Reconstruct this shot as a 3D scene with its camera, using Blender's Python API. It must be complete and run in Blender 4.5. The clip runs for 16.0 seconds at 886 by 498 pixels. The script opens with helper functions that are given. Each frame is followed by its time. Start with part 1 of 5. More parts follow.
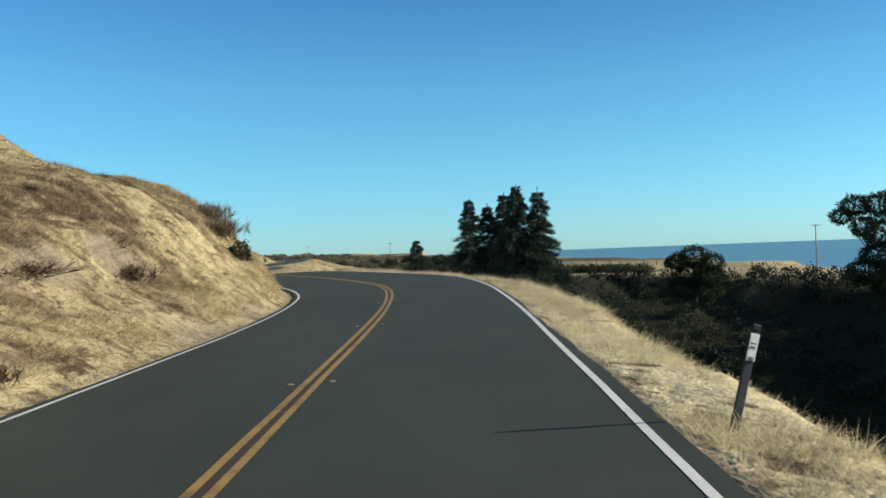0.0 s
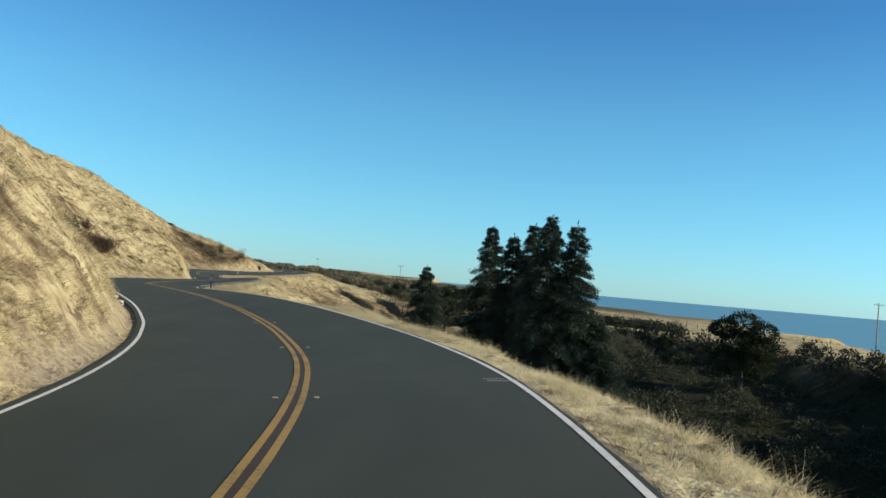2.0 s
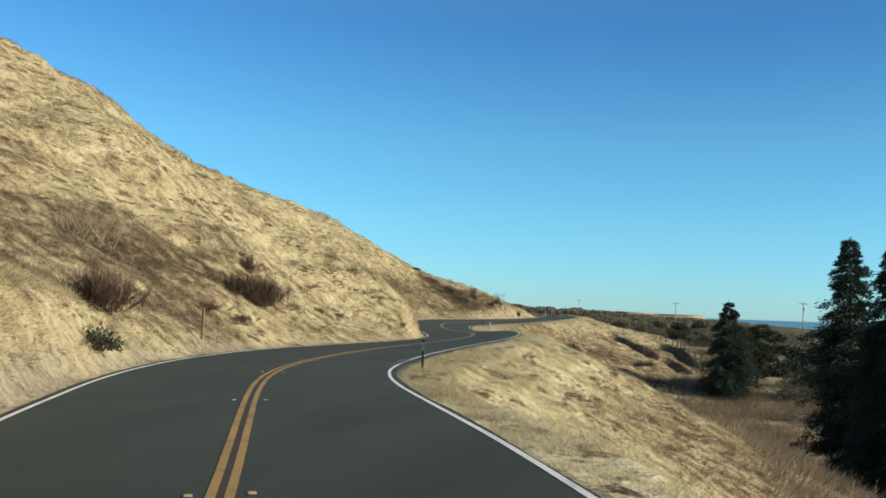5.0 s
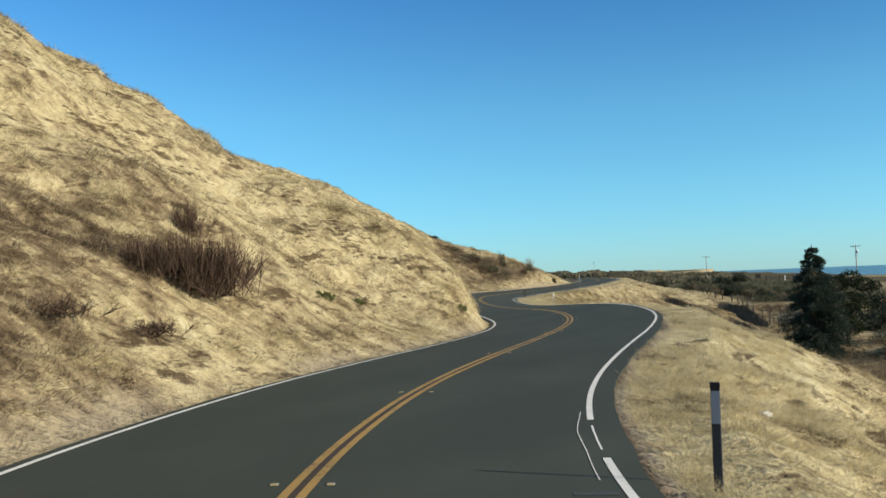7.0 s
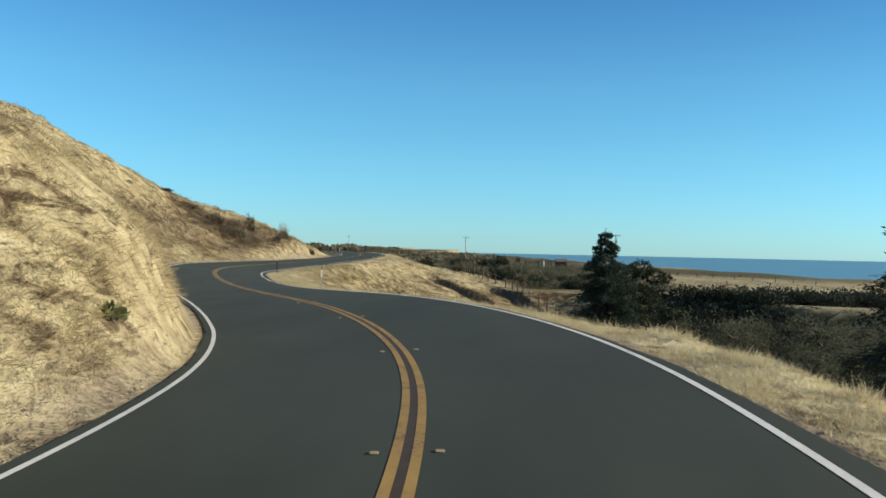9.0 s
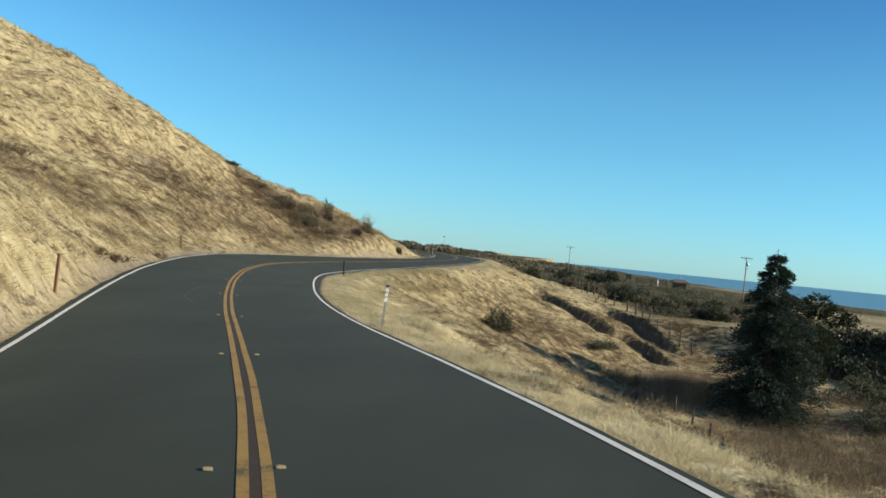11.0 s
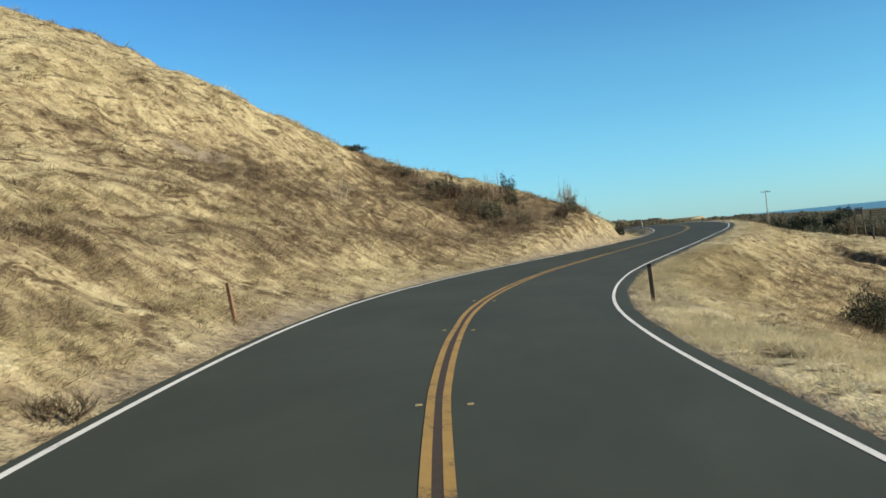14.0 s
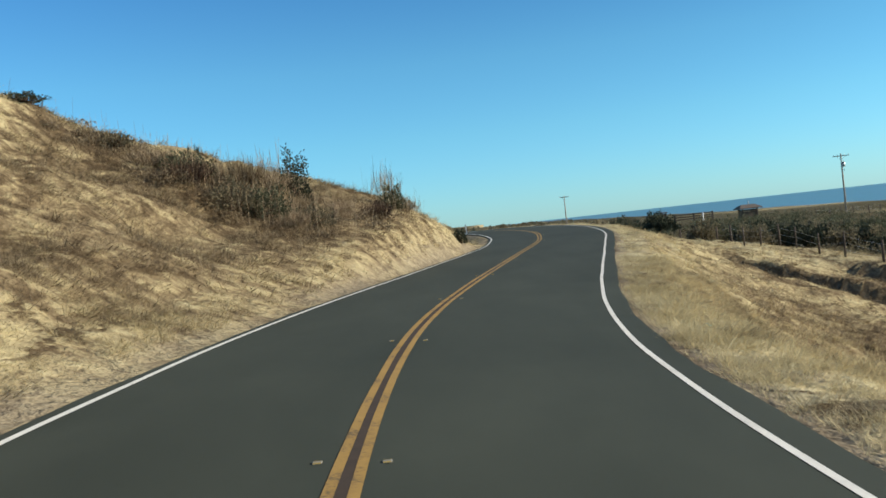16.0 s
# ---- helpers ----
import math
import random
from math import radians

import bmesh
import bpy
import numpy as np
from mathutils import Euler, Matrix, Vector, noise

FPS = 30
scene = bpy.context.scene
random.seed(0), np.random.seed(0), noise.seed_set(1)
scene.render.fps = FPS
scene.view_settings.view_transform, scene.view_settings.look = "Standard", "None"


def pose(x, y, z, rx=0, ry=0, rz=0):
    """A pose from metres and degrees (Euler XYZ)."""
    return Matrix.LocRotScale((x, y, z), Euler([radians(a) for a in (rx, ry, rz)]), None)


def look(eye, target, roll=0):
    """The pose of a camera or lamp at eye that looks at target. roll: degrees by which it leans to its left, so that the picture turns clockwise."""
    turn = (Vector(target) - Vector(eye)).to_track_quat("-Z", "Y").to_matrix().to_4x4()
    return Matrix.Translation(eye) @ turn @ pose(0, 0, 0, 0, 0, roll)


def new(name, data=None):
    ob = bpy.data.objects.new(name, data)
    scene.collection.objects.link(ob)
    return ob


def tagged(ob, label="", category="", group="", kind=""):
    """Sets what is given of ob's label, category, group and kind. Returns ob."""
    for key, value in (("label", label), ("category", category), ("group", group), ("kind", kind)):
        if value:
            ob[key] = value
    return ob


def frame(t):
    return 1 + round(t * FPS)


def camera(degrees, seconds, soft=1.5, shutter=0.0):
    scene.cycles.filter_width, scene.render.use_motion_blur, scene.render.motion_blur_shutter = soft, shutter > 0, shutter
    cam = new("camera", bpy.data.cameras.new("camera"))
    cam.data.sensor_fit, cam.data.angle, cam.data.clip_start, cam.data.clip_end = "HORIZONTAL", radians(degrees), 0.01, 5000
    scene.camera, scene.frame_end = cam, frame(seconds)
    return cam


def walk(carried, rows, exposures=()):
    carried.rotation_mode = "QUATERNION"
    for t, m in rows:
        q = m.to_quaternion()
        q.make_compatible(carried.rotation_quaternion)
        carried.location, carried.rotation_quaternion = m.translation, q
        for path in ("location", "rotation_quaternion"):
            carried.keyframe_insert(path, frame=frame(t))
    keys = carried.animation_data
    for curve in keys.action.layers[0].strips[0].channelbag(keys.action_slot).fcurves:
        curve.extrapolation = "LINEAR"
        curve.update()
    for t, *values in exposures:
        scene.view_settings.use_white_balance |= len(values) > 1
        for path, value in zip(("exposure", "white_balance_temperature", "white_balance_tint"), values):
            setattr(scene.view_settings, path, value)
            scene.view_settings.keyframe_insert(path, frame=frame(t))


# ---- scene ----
cam = camera(52.5, 16.0, soft=1.6, shutter=0.08)
METRES, EYE, TILT, LEAN, TURN = 178.5, 1.75, 0.14, 2.2, 0.0
ROWS = [
    (0.0, 0.0, 0.0, 0.0, -0.0, 0.0, 0.0),
    (0.5, -0.0012, 0.0317, 0.0002, -2.7, 0.34, -1.74),
    (1.0, -0.0012, 0.0618, 0.0006, -3.12, 0.87, -4.29),
    (1.5, -0.001, 0.092, 0.0012, -1.6, 1.22, -6.35),
    (2.0, -0.0011, 0.1216, 0.0018, 0.8, 1.75, -7.06),
    (2.5, -0.0023, 0.151, 0.002, 3.17, 1.79, -7.65),
    (3.0, -0.0059, 0.1815, 0.0019, 5.9, 1.75, -7.78),
    (3.5, -0.0109, 0.2113, 0.0018, 9.02, 2.52, -7.17),
    (4.0, -0.0182, 0.2401, 0.0015, 12.63, 3.1, -6.32),
    (4.5, -0.0274, 0.2687, 0.0012, 15.75, 2.95, -5.54),
    (7.0, -0.0916, 0.4104, -0.0023, 17.56, 1.1, 0.23),
    (7.5, -0.1024, 0.4399, -0.0037, 11.71, -0.03, 1.35),
    (8.0, -0.1105, 0.4699, -0.0044, 5.71, -0.26, 1.56),
    (10.5, -0.1289, 0.6208, -0.0048, 2.43, -0.24, -9.7),
    (11.0, -0.1355, 0.6513, -0.0054, 7.89, -0.52, -7.76),
    (11.5, -0.1445, 0.6809, -0.0061, 12.29, -0.21, -4.97),
    (12.0, -0.1546, 0.7105, -0.0069, 15.07, -0.38, -3.03),
    (12.5, -0.1667, 0.7404, -0.0082, 16.89, -1.06, -1.23),
    (13.0, -0.1794, 0.7705, -0.0094, 18.4, -1.8, 0.77),
    (13.5, -0.192, 0.8009, -0.01, 18.49, -1.49, 2.82),
    (14.0, -0.2038, 0.8319, -0.0104, 16.81, -1.28, 3.64),
    (14.5, -0.2142, 0.8636, -0.0107, 13.79, -1.08, 3.5),
    (15.0, -0.2228, 0.8961, -0.0111, 10.49, -1.17, 3.78),
    (15.5, -0.2294, 0.9289, -0.0113, 7.03, -1.45, 4.28),
    (16.0, -0.2342, 0.9616, -0.0118, 3.06, -1.58, 4.11),
]
walk(cam, [(t, pose(0, 0, EYE, TILT, LEAN, TURN) @ pose(METRES * x, METRES * y, METRES * z, 90 + pitch, roll, yaw)) for t, x, y, z, yaw, pitch, roll in ROWS])

# ---- world, sun and exposure ----
scene.view_settings.exposure = 0.55
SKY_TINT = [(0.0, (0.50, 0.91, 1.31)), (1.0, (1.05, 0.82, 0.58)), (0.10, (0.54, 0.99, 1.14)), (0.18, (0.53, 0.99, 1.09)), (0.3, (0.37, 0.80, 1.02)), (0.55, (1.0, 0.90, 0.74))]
SUN_ELEVATION, SUN_AZIMUTH = 20.9, 92.0  # degrees above the horizon; clockwise from +y
world = bpy.data.worlds.new("sky")
scene.world = world
world.use_nodes = True
wn, wl_ = world.node_tree.nodes, world.node_tree.links
wn.clear()
sky = wn.new("ShaderNodeTexSky")
sky.sky_type = "NISHITA"
sky.sun_disc = False
sky.sun_elevation, sky.sun_rotation = radians(SUN_ELEVATION), radians(360 - SUN_AZIMUTH)
sky.altitude, sky.air_density, sky.dust_density, sky.ozone_density = 30.0, 1.0, 0.06, 4.0
background = wn.new("ShaderNodeBackground")
background.inputs["Strength"].default_value = 0.10
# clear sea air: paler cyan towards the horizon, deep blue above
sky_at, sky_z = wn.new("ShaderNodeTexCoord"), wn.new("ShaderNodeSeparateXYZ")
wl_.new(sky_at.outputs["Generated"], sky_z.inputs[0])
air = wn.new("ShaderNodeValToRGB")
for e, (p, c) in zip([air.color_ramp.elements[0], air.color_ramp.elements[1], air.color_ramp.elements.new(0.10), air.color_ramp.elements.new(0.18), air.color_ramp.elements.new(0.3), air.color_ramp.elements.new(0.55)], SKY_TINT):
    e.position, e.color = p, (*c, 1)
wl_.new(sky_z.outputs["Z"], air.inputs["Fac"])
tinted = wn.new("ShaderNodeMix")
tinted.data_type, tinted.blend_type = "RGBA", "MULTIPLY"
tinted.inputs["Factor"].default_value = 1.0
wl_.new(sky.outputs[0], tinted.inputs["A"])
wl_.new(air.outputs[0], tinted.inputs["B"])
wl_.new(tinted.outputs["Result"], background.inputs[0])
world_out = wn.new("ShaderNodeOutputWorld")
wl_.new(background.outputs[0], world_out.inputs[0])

sun = new("sun", bpy.data.lights.new("sun", "SUN"))
sun.data.energy, sun.data.angle, sun.data.color = 4.6, radians(0.6), (1.0, 0.905, 0.74)
se, sa = radians(SUN_ELEVATION), radians(SUN_AZIMUTH)
sun_way = Vector((math.sin(sa) * math.cos(se), math.cos(sa) * math.cos(se), math.sin(se)))
sun.matrix_world = look(sun_way * 400, (0, 0, 0))

# ---- materials ----


def material(name):
    m = bpy.data.materials.new(name)
    m.use_nodes = True
    nodes, links = m.node_tree.nodes, m.node_tree.links
    return m, nodes, links, nodes["Principled BSDF"]


def place_in(nodes, links, scale=(1, 1, 1)):
    tc, mp = nodes.new("ShaderNodeTexCoord"), nodes.new("ShaderNodeMapping")
    mp.inputs["Scale"].default_value = scale
    links.new(tc.outputs["Object"], mp.inputs["Vector"])
    return mp.outputs[0]


def noise_in(nodes, links, vector, scale, detail=4.0, rough=0.6, warp=0.0):
    n = nodes.new("ShaderNodeTexNoise")
    n.inputs["Scale"].default_value, n.inputs["Detail"].default_value = scale, detail
    n.inputs["Roughness"].default_value, n.inputs["Distortion"].default_value = rough, warp
    links.new(vector, n.inputs["Vector"])
    return n.outputs["Fac"]


def ramp(nodes, links, fac, stops):
    r = nodes.new("ShaderNodeValToRGB")
    while len(r.color_ramp.elements) < len(stops):
        r.color_ramp.elements.new(0.5)
    for e, (p, c) in zip(r.color_ramp.elements, stops):
        e.position, e.color = p, (*c, 1)
    links.new(fac, r.inputs["Fac"])
    return r.outputs["Color"]


def mix(nodes, links, fac, a, b, how="MIX"):
    n = nodes.new("ShaderNodeMix")
    n.data_type, n.blend_type = "RGBA", how
    for socket, v in ((n.inputs["Factor"], fac), (n.inputs["A"], a), (n.inputs["B"], b)):
        if isinstance(v, (int, float)):
            socket.default_value = v
        elif isinstance(v, tuple):
            socket.default_value = (*v, 1)
        else:
            links.new(v, socket)
    return n.outputs["Result"]


def maths(nodes, links, how, a, b, clamp=False):
    n = nodes.new("ShaderNodeMath")
    n.operation, n.use_clamp = how, clamp
    for socket, v in ((n.inputs[0], a), (n.inputs[1], b)):
        if isinstance(v, (int, float)):
            socket.default_value = v
        else:
            links.new(v, socket)
    return n.outputs[0]


def bump(nodes, links, height, shader, strength, distance):
    n = nodes.new("ShaderNodeBump")
    n.inputs["Strength"].default_value, n.inputs["Distance"].default_value = strength, distance
    links.new(height, n.inputs["Height"])
    links.new(n.outputs[0], shader.inputs["Normal"])


def plain(name, colour, rough=0.7, metal=0.0, vary=0.25, scale=6.0, relief=0.0, spec=0.3, stretch=(1, 1, 1)):
    """A surface of one colour with grain and stains at two scales."""
    m, nodes, links, shader = material(name)
    v = place_in(nodes, links, stretch)
    coarse, fine = noise_in(nodes, links, v, scale, 3), noise_in(nodes, links, v, scale * 9, 4)
    f = maths(nodes, links, "ADD", maths(nodes, links, "MULTIPLY", coarse, 0.6), maths(nodes, links, "MULTIPLY", fine, 0.4))
    dark, light = tuple(c * (1 - vary) for c in colour), tuple(min(1, c * (1 + vary)) for c in colour)
    links.new(ramp(nodes, links, f, [(0.3, dark), (0.7, light)]), shader.inputs["Base Color"])
    shader.inputs["Roughness"].default_value, shader.inputs["Metallic"].default_value = rough, metal
    shader.inputs["Specular IOR Level"].default_value = spec
    if relief:
        bump(nodes, links, f, shader, 0.6, relief)
    return m


def leafy(name, stops, rough=0.8, through_light=0.25, spec=0.06, patch=0.0):
    """Leaves, needles or blades: each island has its own shade; some light passes through."""
    m, nodes, links, shader = material(name)
    geometry = nodes.new("ShaderNodeNewGeometry")
    colour = ramp(nodes, links, geometry.outputs["Random Per Island"], stops)
    if patch:
        v = place_in(nodes, links)
        f = noise_in(nodes, links, v, patch, 3)
        colour = mix(nodes, links, maths(nodes, links, "MULTIPLY_ADD", f, 1.0), colour, (0.5, 0.45, 0.4), "MULTIPLY")
    links.new(colour, shader.inputs["Base Color"])
    shader.inputs["Roughness"].default_value, shader.inputs["Specular IOR Level"].default_value = rough, spec
    if through_light:
        t, s = nodes.new("ShaderNodeBsdfTranslucent"), nodes.new("ShaderNodeMixShader")
        links.new(colour, t.inputs["Color"])
        s.inputs[0].default_value = through_light
        links.new(shader.outputs[0], s.inputs[1])
        links.new(t.outputs[0], s.inputs[2])
        links.new(s.outputs[0], nodes["Material Output"].inputs["Surface"])
    return m


def cover_colour(nodes, links, gaps):
    """The dry cover of the hills: straw, tan and brown weeds in drifts; green where the attribute 'scrub' is high."""
    v = place_in(nodes, links)
    drift = noise_in(nodes, links, place_in(nodes, links, (1.0, 0.55, 1.7)), 0.085, 5, 0.62, 0.4)
    clump = noise_in(nodes, links, place_in(nodes, links, (0.8, 1.0, 0.9)), 1.35, 5, 0.66, 0.3)
    fine = noise_in(nodes, links, v, 5.0, 3, 0.7, 0.2)
    f = maths(nodes, links, "ADD", maths(nodes, links, "MULTIPLY", drift, 0.30),
              maths(nodes, links, "ADD", maths(nodes, links, "MULTIPLY", clump, 0.54), maths(nodes, links, "MULTIPLY", fine, 0.16)))
    weeds = nodes.new("ShaderNodeAttribute")
    weeds.attribute_name = "weeds"
    f = maths(nodes, links, "SUBTRACT", f, maths(nodes, links, "MULTIPLY", weeds.outputs["Fac"], 0.105))
    dry = ramp(nodes, links, f, [(0.35, WEED_DARK), (0.415, WEED), (0.47, TAN), (0.54, STRAW), (0.64, STRAW_PALE)])
    # terraces trodden along the slope, and the shade between tussocks painted as dark pockets
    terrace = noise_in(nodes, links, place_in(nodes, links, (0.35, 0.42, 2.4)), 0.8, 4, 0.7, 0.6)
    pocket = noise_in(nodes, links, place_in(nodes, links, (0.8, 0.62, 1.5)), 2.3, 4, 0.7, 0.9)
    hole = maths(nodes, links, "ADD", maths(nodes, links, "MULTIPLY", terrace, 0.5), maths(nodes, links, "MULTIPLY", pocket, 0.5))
    dry = mix(nodes, links, maths(nodes, links, "MULTIPLY", maths(nodes, links, "SUBTRACT", 0.478, hole), gaps, True), dry, POCKET_SHADE)
    scrub = nodes.new("ShaderNodeAttribute")
    scrub.attribute_name = "scrub"
    heath = ramp(nodes, links, clump, [(0.3, (0.085, 0.076, 0.045)), (0.6, (0.165, 0.14, 0.082)), (0.75, (0.27, 0.22, 0.13))])
    green = ramp(nodes, links, clump, [(0.3, (0.018, 0.022, 0.012)), (0.6, (0.040, 0.042, 0.022)), (0.75, (0.075, 0.07, 0.04))])
    half = maths(nodes, links, "MULTIPLY", scrub.outputs["Fac"], 2.0, True)
    whole = maths(nodes, links, "SUBTRACT", maths(nodes, links, "MULTIPLY", scrub.outputs["Fac"], 2.0), 1.0, True)
    return mix(nodes, links, whole, mix(nodes, links, half, dry, heath), green), clump, fine


POCKET_SHADE = (0.135, 0.096, 0.058)
WEED_DARK, WEED, TAN, STRAW, STRAW_PALE = (0.115, 0.082, 0.050), (0.28, 0.212, 0.130), (0.45, 0.368, 0.220), (0.605, 0.512, 0.308), (0.74, 0.650, 0.435)

ground_mat, nodes, links, shader = material("dry_ground")
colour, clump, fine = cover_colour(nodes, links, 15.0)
dirt = nodes.new("ShaderNodeAttribute")
dirt.attribute_name = "dirt"
soil = ramp(nodes, links, fine, [(0.3, (0.185, 0.150, 0.104)), (0.7, (0.32, 0.268, 0.185))])
# darkest tone: cut soil, and the painted shade under the ledges
soil_and_shade = ramp(nodes, links, fine, [(0.3, (0.050, 0.034, 0.022)), (0.7, (0.125, 0.085, 0.056))])
colour = mix(nodes, links, 1.0, colour, (0.735, 0.73, 0.685), "MULTIPLY")
colour = mix(nodes, links, maths(nodes, links, "MULTIPLY", dirt.outputs["Fac"], 1.0, True), colour, soil)
links.new(mix(nodes, links, maths(nodes, links, "SUBTRACT", dirt.outputs["Fac"], 1.0, True), colour, soil_and_shade), shader.inputs["Base Color"])
shader.inputs["Roughness"].default_value, shader.inputs["Specular IOR Level"].default_value = 0.95, 0.05
bump(nodes, links, maths(nodes, links, "ADD", maths(nodes, links, "MULTIPLY", clump, 1.0), maths(nodes, links, "MULTIPLY", fine, 0.2)), shader, 0.9, 0.34)

grass_mat, nodes, links, shader = material("dry_grass")
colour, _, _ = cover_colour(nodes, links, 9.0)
island = nodes.new("ShaderNodeNewGeometry")
colour = mix(nodes, links, 1.0, colour, ramp(nodes, links, island.outputs["Random Per Island"], [(0.0, (0.69, 0.69, 0.66)), (0.5, (0.825, 0.83, 0.80)), (1.0, (0.98, 0.99, 0.955))]), "MULTIPLY")
links.new(colour, shader.inputs["Base Color"])
shader.inputs["Roughness"].default_value, shader.inputs["Specular IOR Level"].default_value = 0.7, 0.15
glow = nodes.new("ShaderNodeBsdfTranslucent")
links.new(colour, glow.inputs["Color"])
both = nodes.new("ShaderNodeMixShader")
both.inputs[0].default_value = 0.5
links.new(shader.outputs[0], both.inputs[1])
links.new(glow.outputs[0], both.inputs[2])
links.new(both.outputs[0], nodes["Material Output"].inputs["Surface"])

asphalt, nodes, links, shader = material("asphalt")
v = place_in(nodes, links)
grit, stain = noise_in(nodes, links, v, 60, 3, 0.7), noise_in(nodes, links, place_in(nodes, links, (1, 0.35, 1)), 0.5, 4, 0.6, 0.3)
f = maths(nodes, links, "ADD", maths(nodes, links, "MULTIPLY", grit, 0.35), maths(nodes, links, "MULTIPLY", stain, 0.65))
links.new(ramp(nodes, links, f, [(0.3, (0.029, 0.035, 0.025)), (0.7, (0.056, 0.063, 0.046))]), shader.inputs["Base Color"])
shader.inputs["Roughness"].default_value, shader.inputs["Specular IOR Level"].default_value = 0.85, 0.25
bump(nodes, links, grit, shader, 0.35, 0.006)


def worn_paint(name, colour, wear):
    m, nodes, links, shader = material(name)
    v = place_in(nodes, links)
    blots, scuffs = noise_in(nodes, links, v, 1.3, 4, 0.65, 0.4), noise_in(nodes, links, v, 22, 4, 0.7)
    f = maths(nodes, links, "ADD", maths(nodes, links, "MULTIPLY", blots, 0.55), maths(nodes, links, "MULTIPLY", scuffs, 0.45))
    links.new(ramp(nodes, links, f, [(wear - 0.05, tuple(c * 0.25 + 0.03 for c in colour)), (wear + 0.04, tuple(c * 0.8 for c in colour)), (wear + 0.25, colour)]), shader.inputs["Base Color"])
    shader.inputs["Roughness"].default_value, shader.inputs["Specular IOR Level"].default_value = 0.7, 0.25
    return m


white_paint, yellow_paint = worn_paint("white_road_paint", (0.78, 0.76, 0.69), 0.36), worn_paint("yellow_road_paint", (0.43, 0.265, 0.075), 0.43)
scuff = worn_paint("faint_scuffed_paint", (0.085, 0.087, 0.078), 0.54)
tar = plain("tar_between_lines", (0.055, 0.038, 0.025), 0.8)
bark = plain("bark", (0.075, 0.055, 0.042), 0.9, 0, 0.4, 1.2, 0.03, stretch=(4, 4, 1))
needles = leafy("conifer_needles", [(0.0, (0.032, 0.049, 0.038)), (0.7, (0.048, 0.068, 0.050)), (1.0, (0.070, 0.090, 0.062))], through_light=0.12)
willow_leaf = leafy("willow_leaves", [(0.0, (0.075, 0.080, 0.050)), (0.6, (0.115, 0.120, 0.078)), (1.0, (0.16, 0.16, 0.105))], through_light=0.4)
weed_stem = leafy("brown_weeds", [(0.0, (0.13, 0.098, 0.064)), (0.5, (0.23, 0.180, 0.116)), (1.0, (0.38, 0.305, 0.195))], 0.85, 0.4)
green_weed = leafy("green_weeds", [(0.0, (0.15, 0.16, 0.065)), (1.0, (0.30, 0.29, 0.13))], 0.7, 0.4)
cypress_leaf = leafy("cypress_foliage", [(0.0, (0.022, 0.032, 0.017)), (0.6, (0.042, 0.054, 0.028)), (1.0, (0.075, 0.085, 0.044))], through_light=0.15)
scrub_leaf = leafy("scrub_leaves", [(0.0, (0.034, 0.042, 0.028)), (0.6, (0.058, 0.066, 0.044)), (1.0, (0.088, 0.090, 0.060))], through_light=0.12)
heath_leaf = leafy("heath_leaves", [(0.0, (0.125, 0.108, 0.070)), (0.6, (0.175, 0.155, 0.10)), (1.0, (0.24, 0.205, 0.135))], through_light=0.4)
sage_leaf = leafy("sage_leaves", [(0.0, (0.062, 0.070, 0.042)), (0.6, (0.105, 0.112, 0.070)), (1.0, (0.16, 0.158, 0.10))], through_light=0.4)
dead_twig = leafy("dead_twigs", [(0.0, (0.040, 0.026, 0.020)), (0.6, (0.085, 0.056, 0.040)), (1.0, (0.15, 0.105, 0.07))], 0.85, 0.0)
stalk_mat = leafy("dry_stalks", [(0.0, (0.16, 0.115, 0.075)), (0.6, (0.32, 0.245, 0.16)), (1.0, (0.50, 0.41, 0.28))], 0.8, 0.15)
bleached_stem = leafy("bleached_stems", [(0.0, (0.40, 0.34, 0.26)), (1.0, (0.62, 0.55, 0.44))], 0.8, 0.1)
post_wood = plain("weathered_wood", (0.085, 0.066, 0.052), 0.9, 0, 0.4, 2.0, 0.01, stretch=(5, 5, 1))
pale_wood = plain("sun_bleached_wood", (0.23, 0.135, 0.08), 0.85, 0, 0.35, 2.0, 0.008, stretch=(5, 5, 1))
pole_wood = plain("pole_wood", (0.32, 0.28, 0.23), 0.9, 0, 0.3, 0.6, 0.01, stretch=(5, 5, 1))
white_enamel = plain("white_reflective_sheet", (0.72, 0.72, 0.70), 0.45, 0, 0.08)
grey_enamel = plain("grey_reflective_sheet", (0.27, 0.30, 0.36), 0.4, 0, 0.1)
black_paint = plain("black_paint", (0.015, 0.015, 0.016), 0.6)
steel = plain("galvanised_steel", (0.42, 0.43, 0.42), 0.5, 0.6, 0.2)
dark_post = plain("dark_painted_post", (0.035, 0.038, 0.045), 0.6, 0, 0.3)
reflector_yellow = plain("amber_reflector", (0.42, 0.31, 0.10), 0.25, 0, 0.1, spec=0.6)
reflector_white = plain("ceramic_reflector_body", (0.27, 0.25, 0.20), 0.5, 0, 0.2)
shingle = plain("weathered_shingle", (0.13, 0.105, 0.085), 0.9, 0, 0.35, 3.0, 0.01)
stone = plain("pale_stone", (0.42, 0.38, 0.31), 0.9, 0, 0.25, 4.0, 0.02)
litter_teal = plain("teal_plastic", (0.05, 0.32, 0.34), 0.4)
litter_white = plain("white_paper", (0.7, 0.69, 0.66), 0.8)

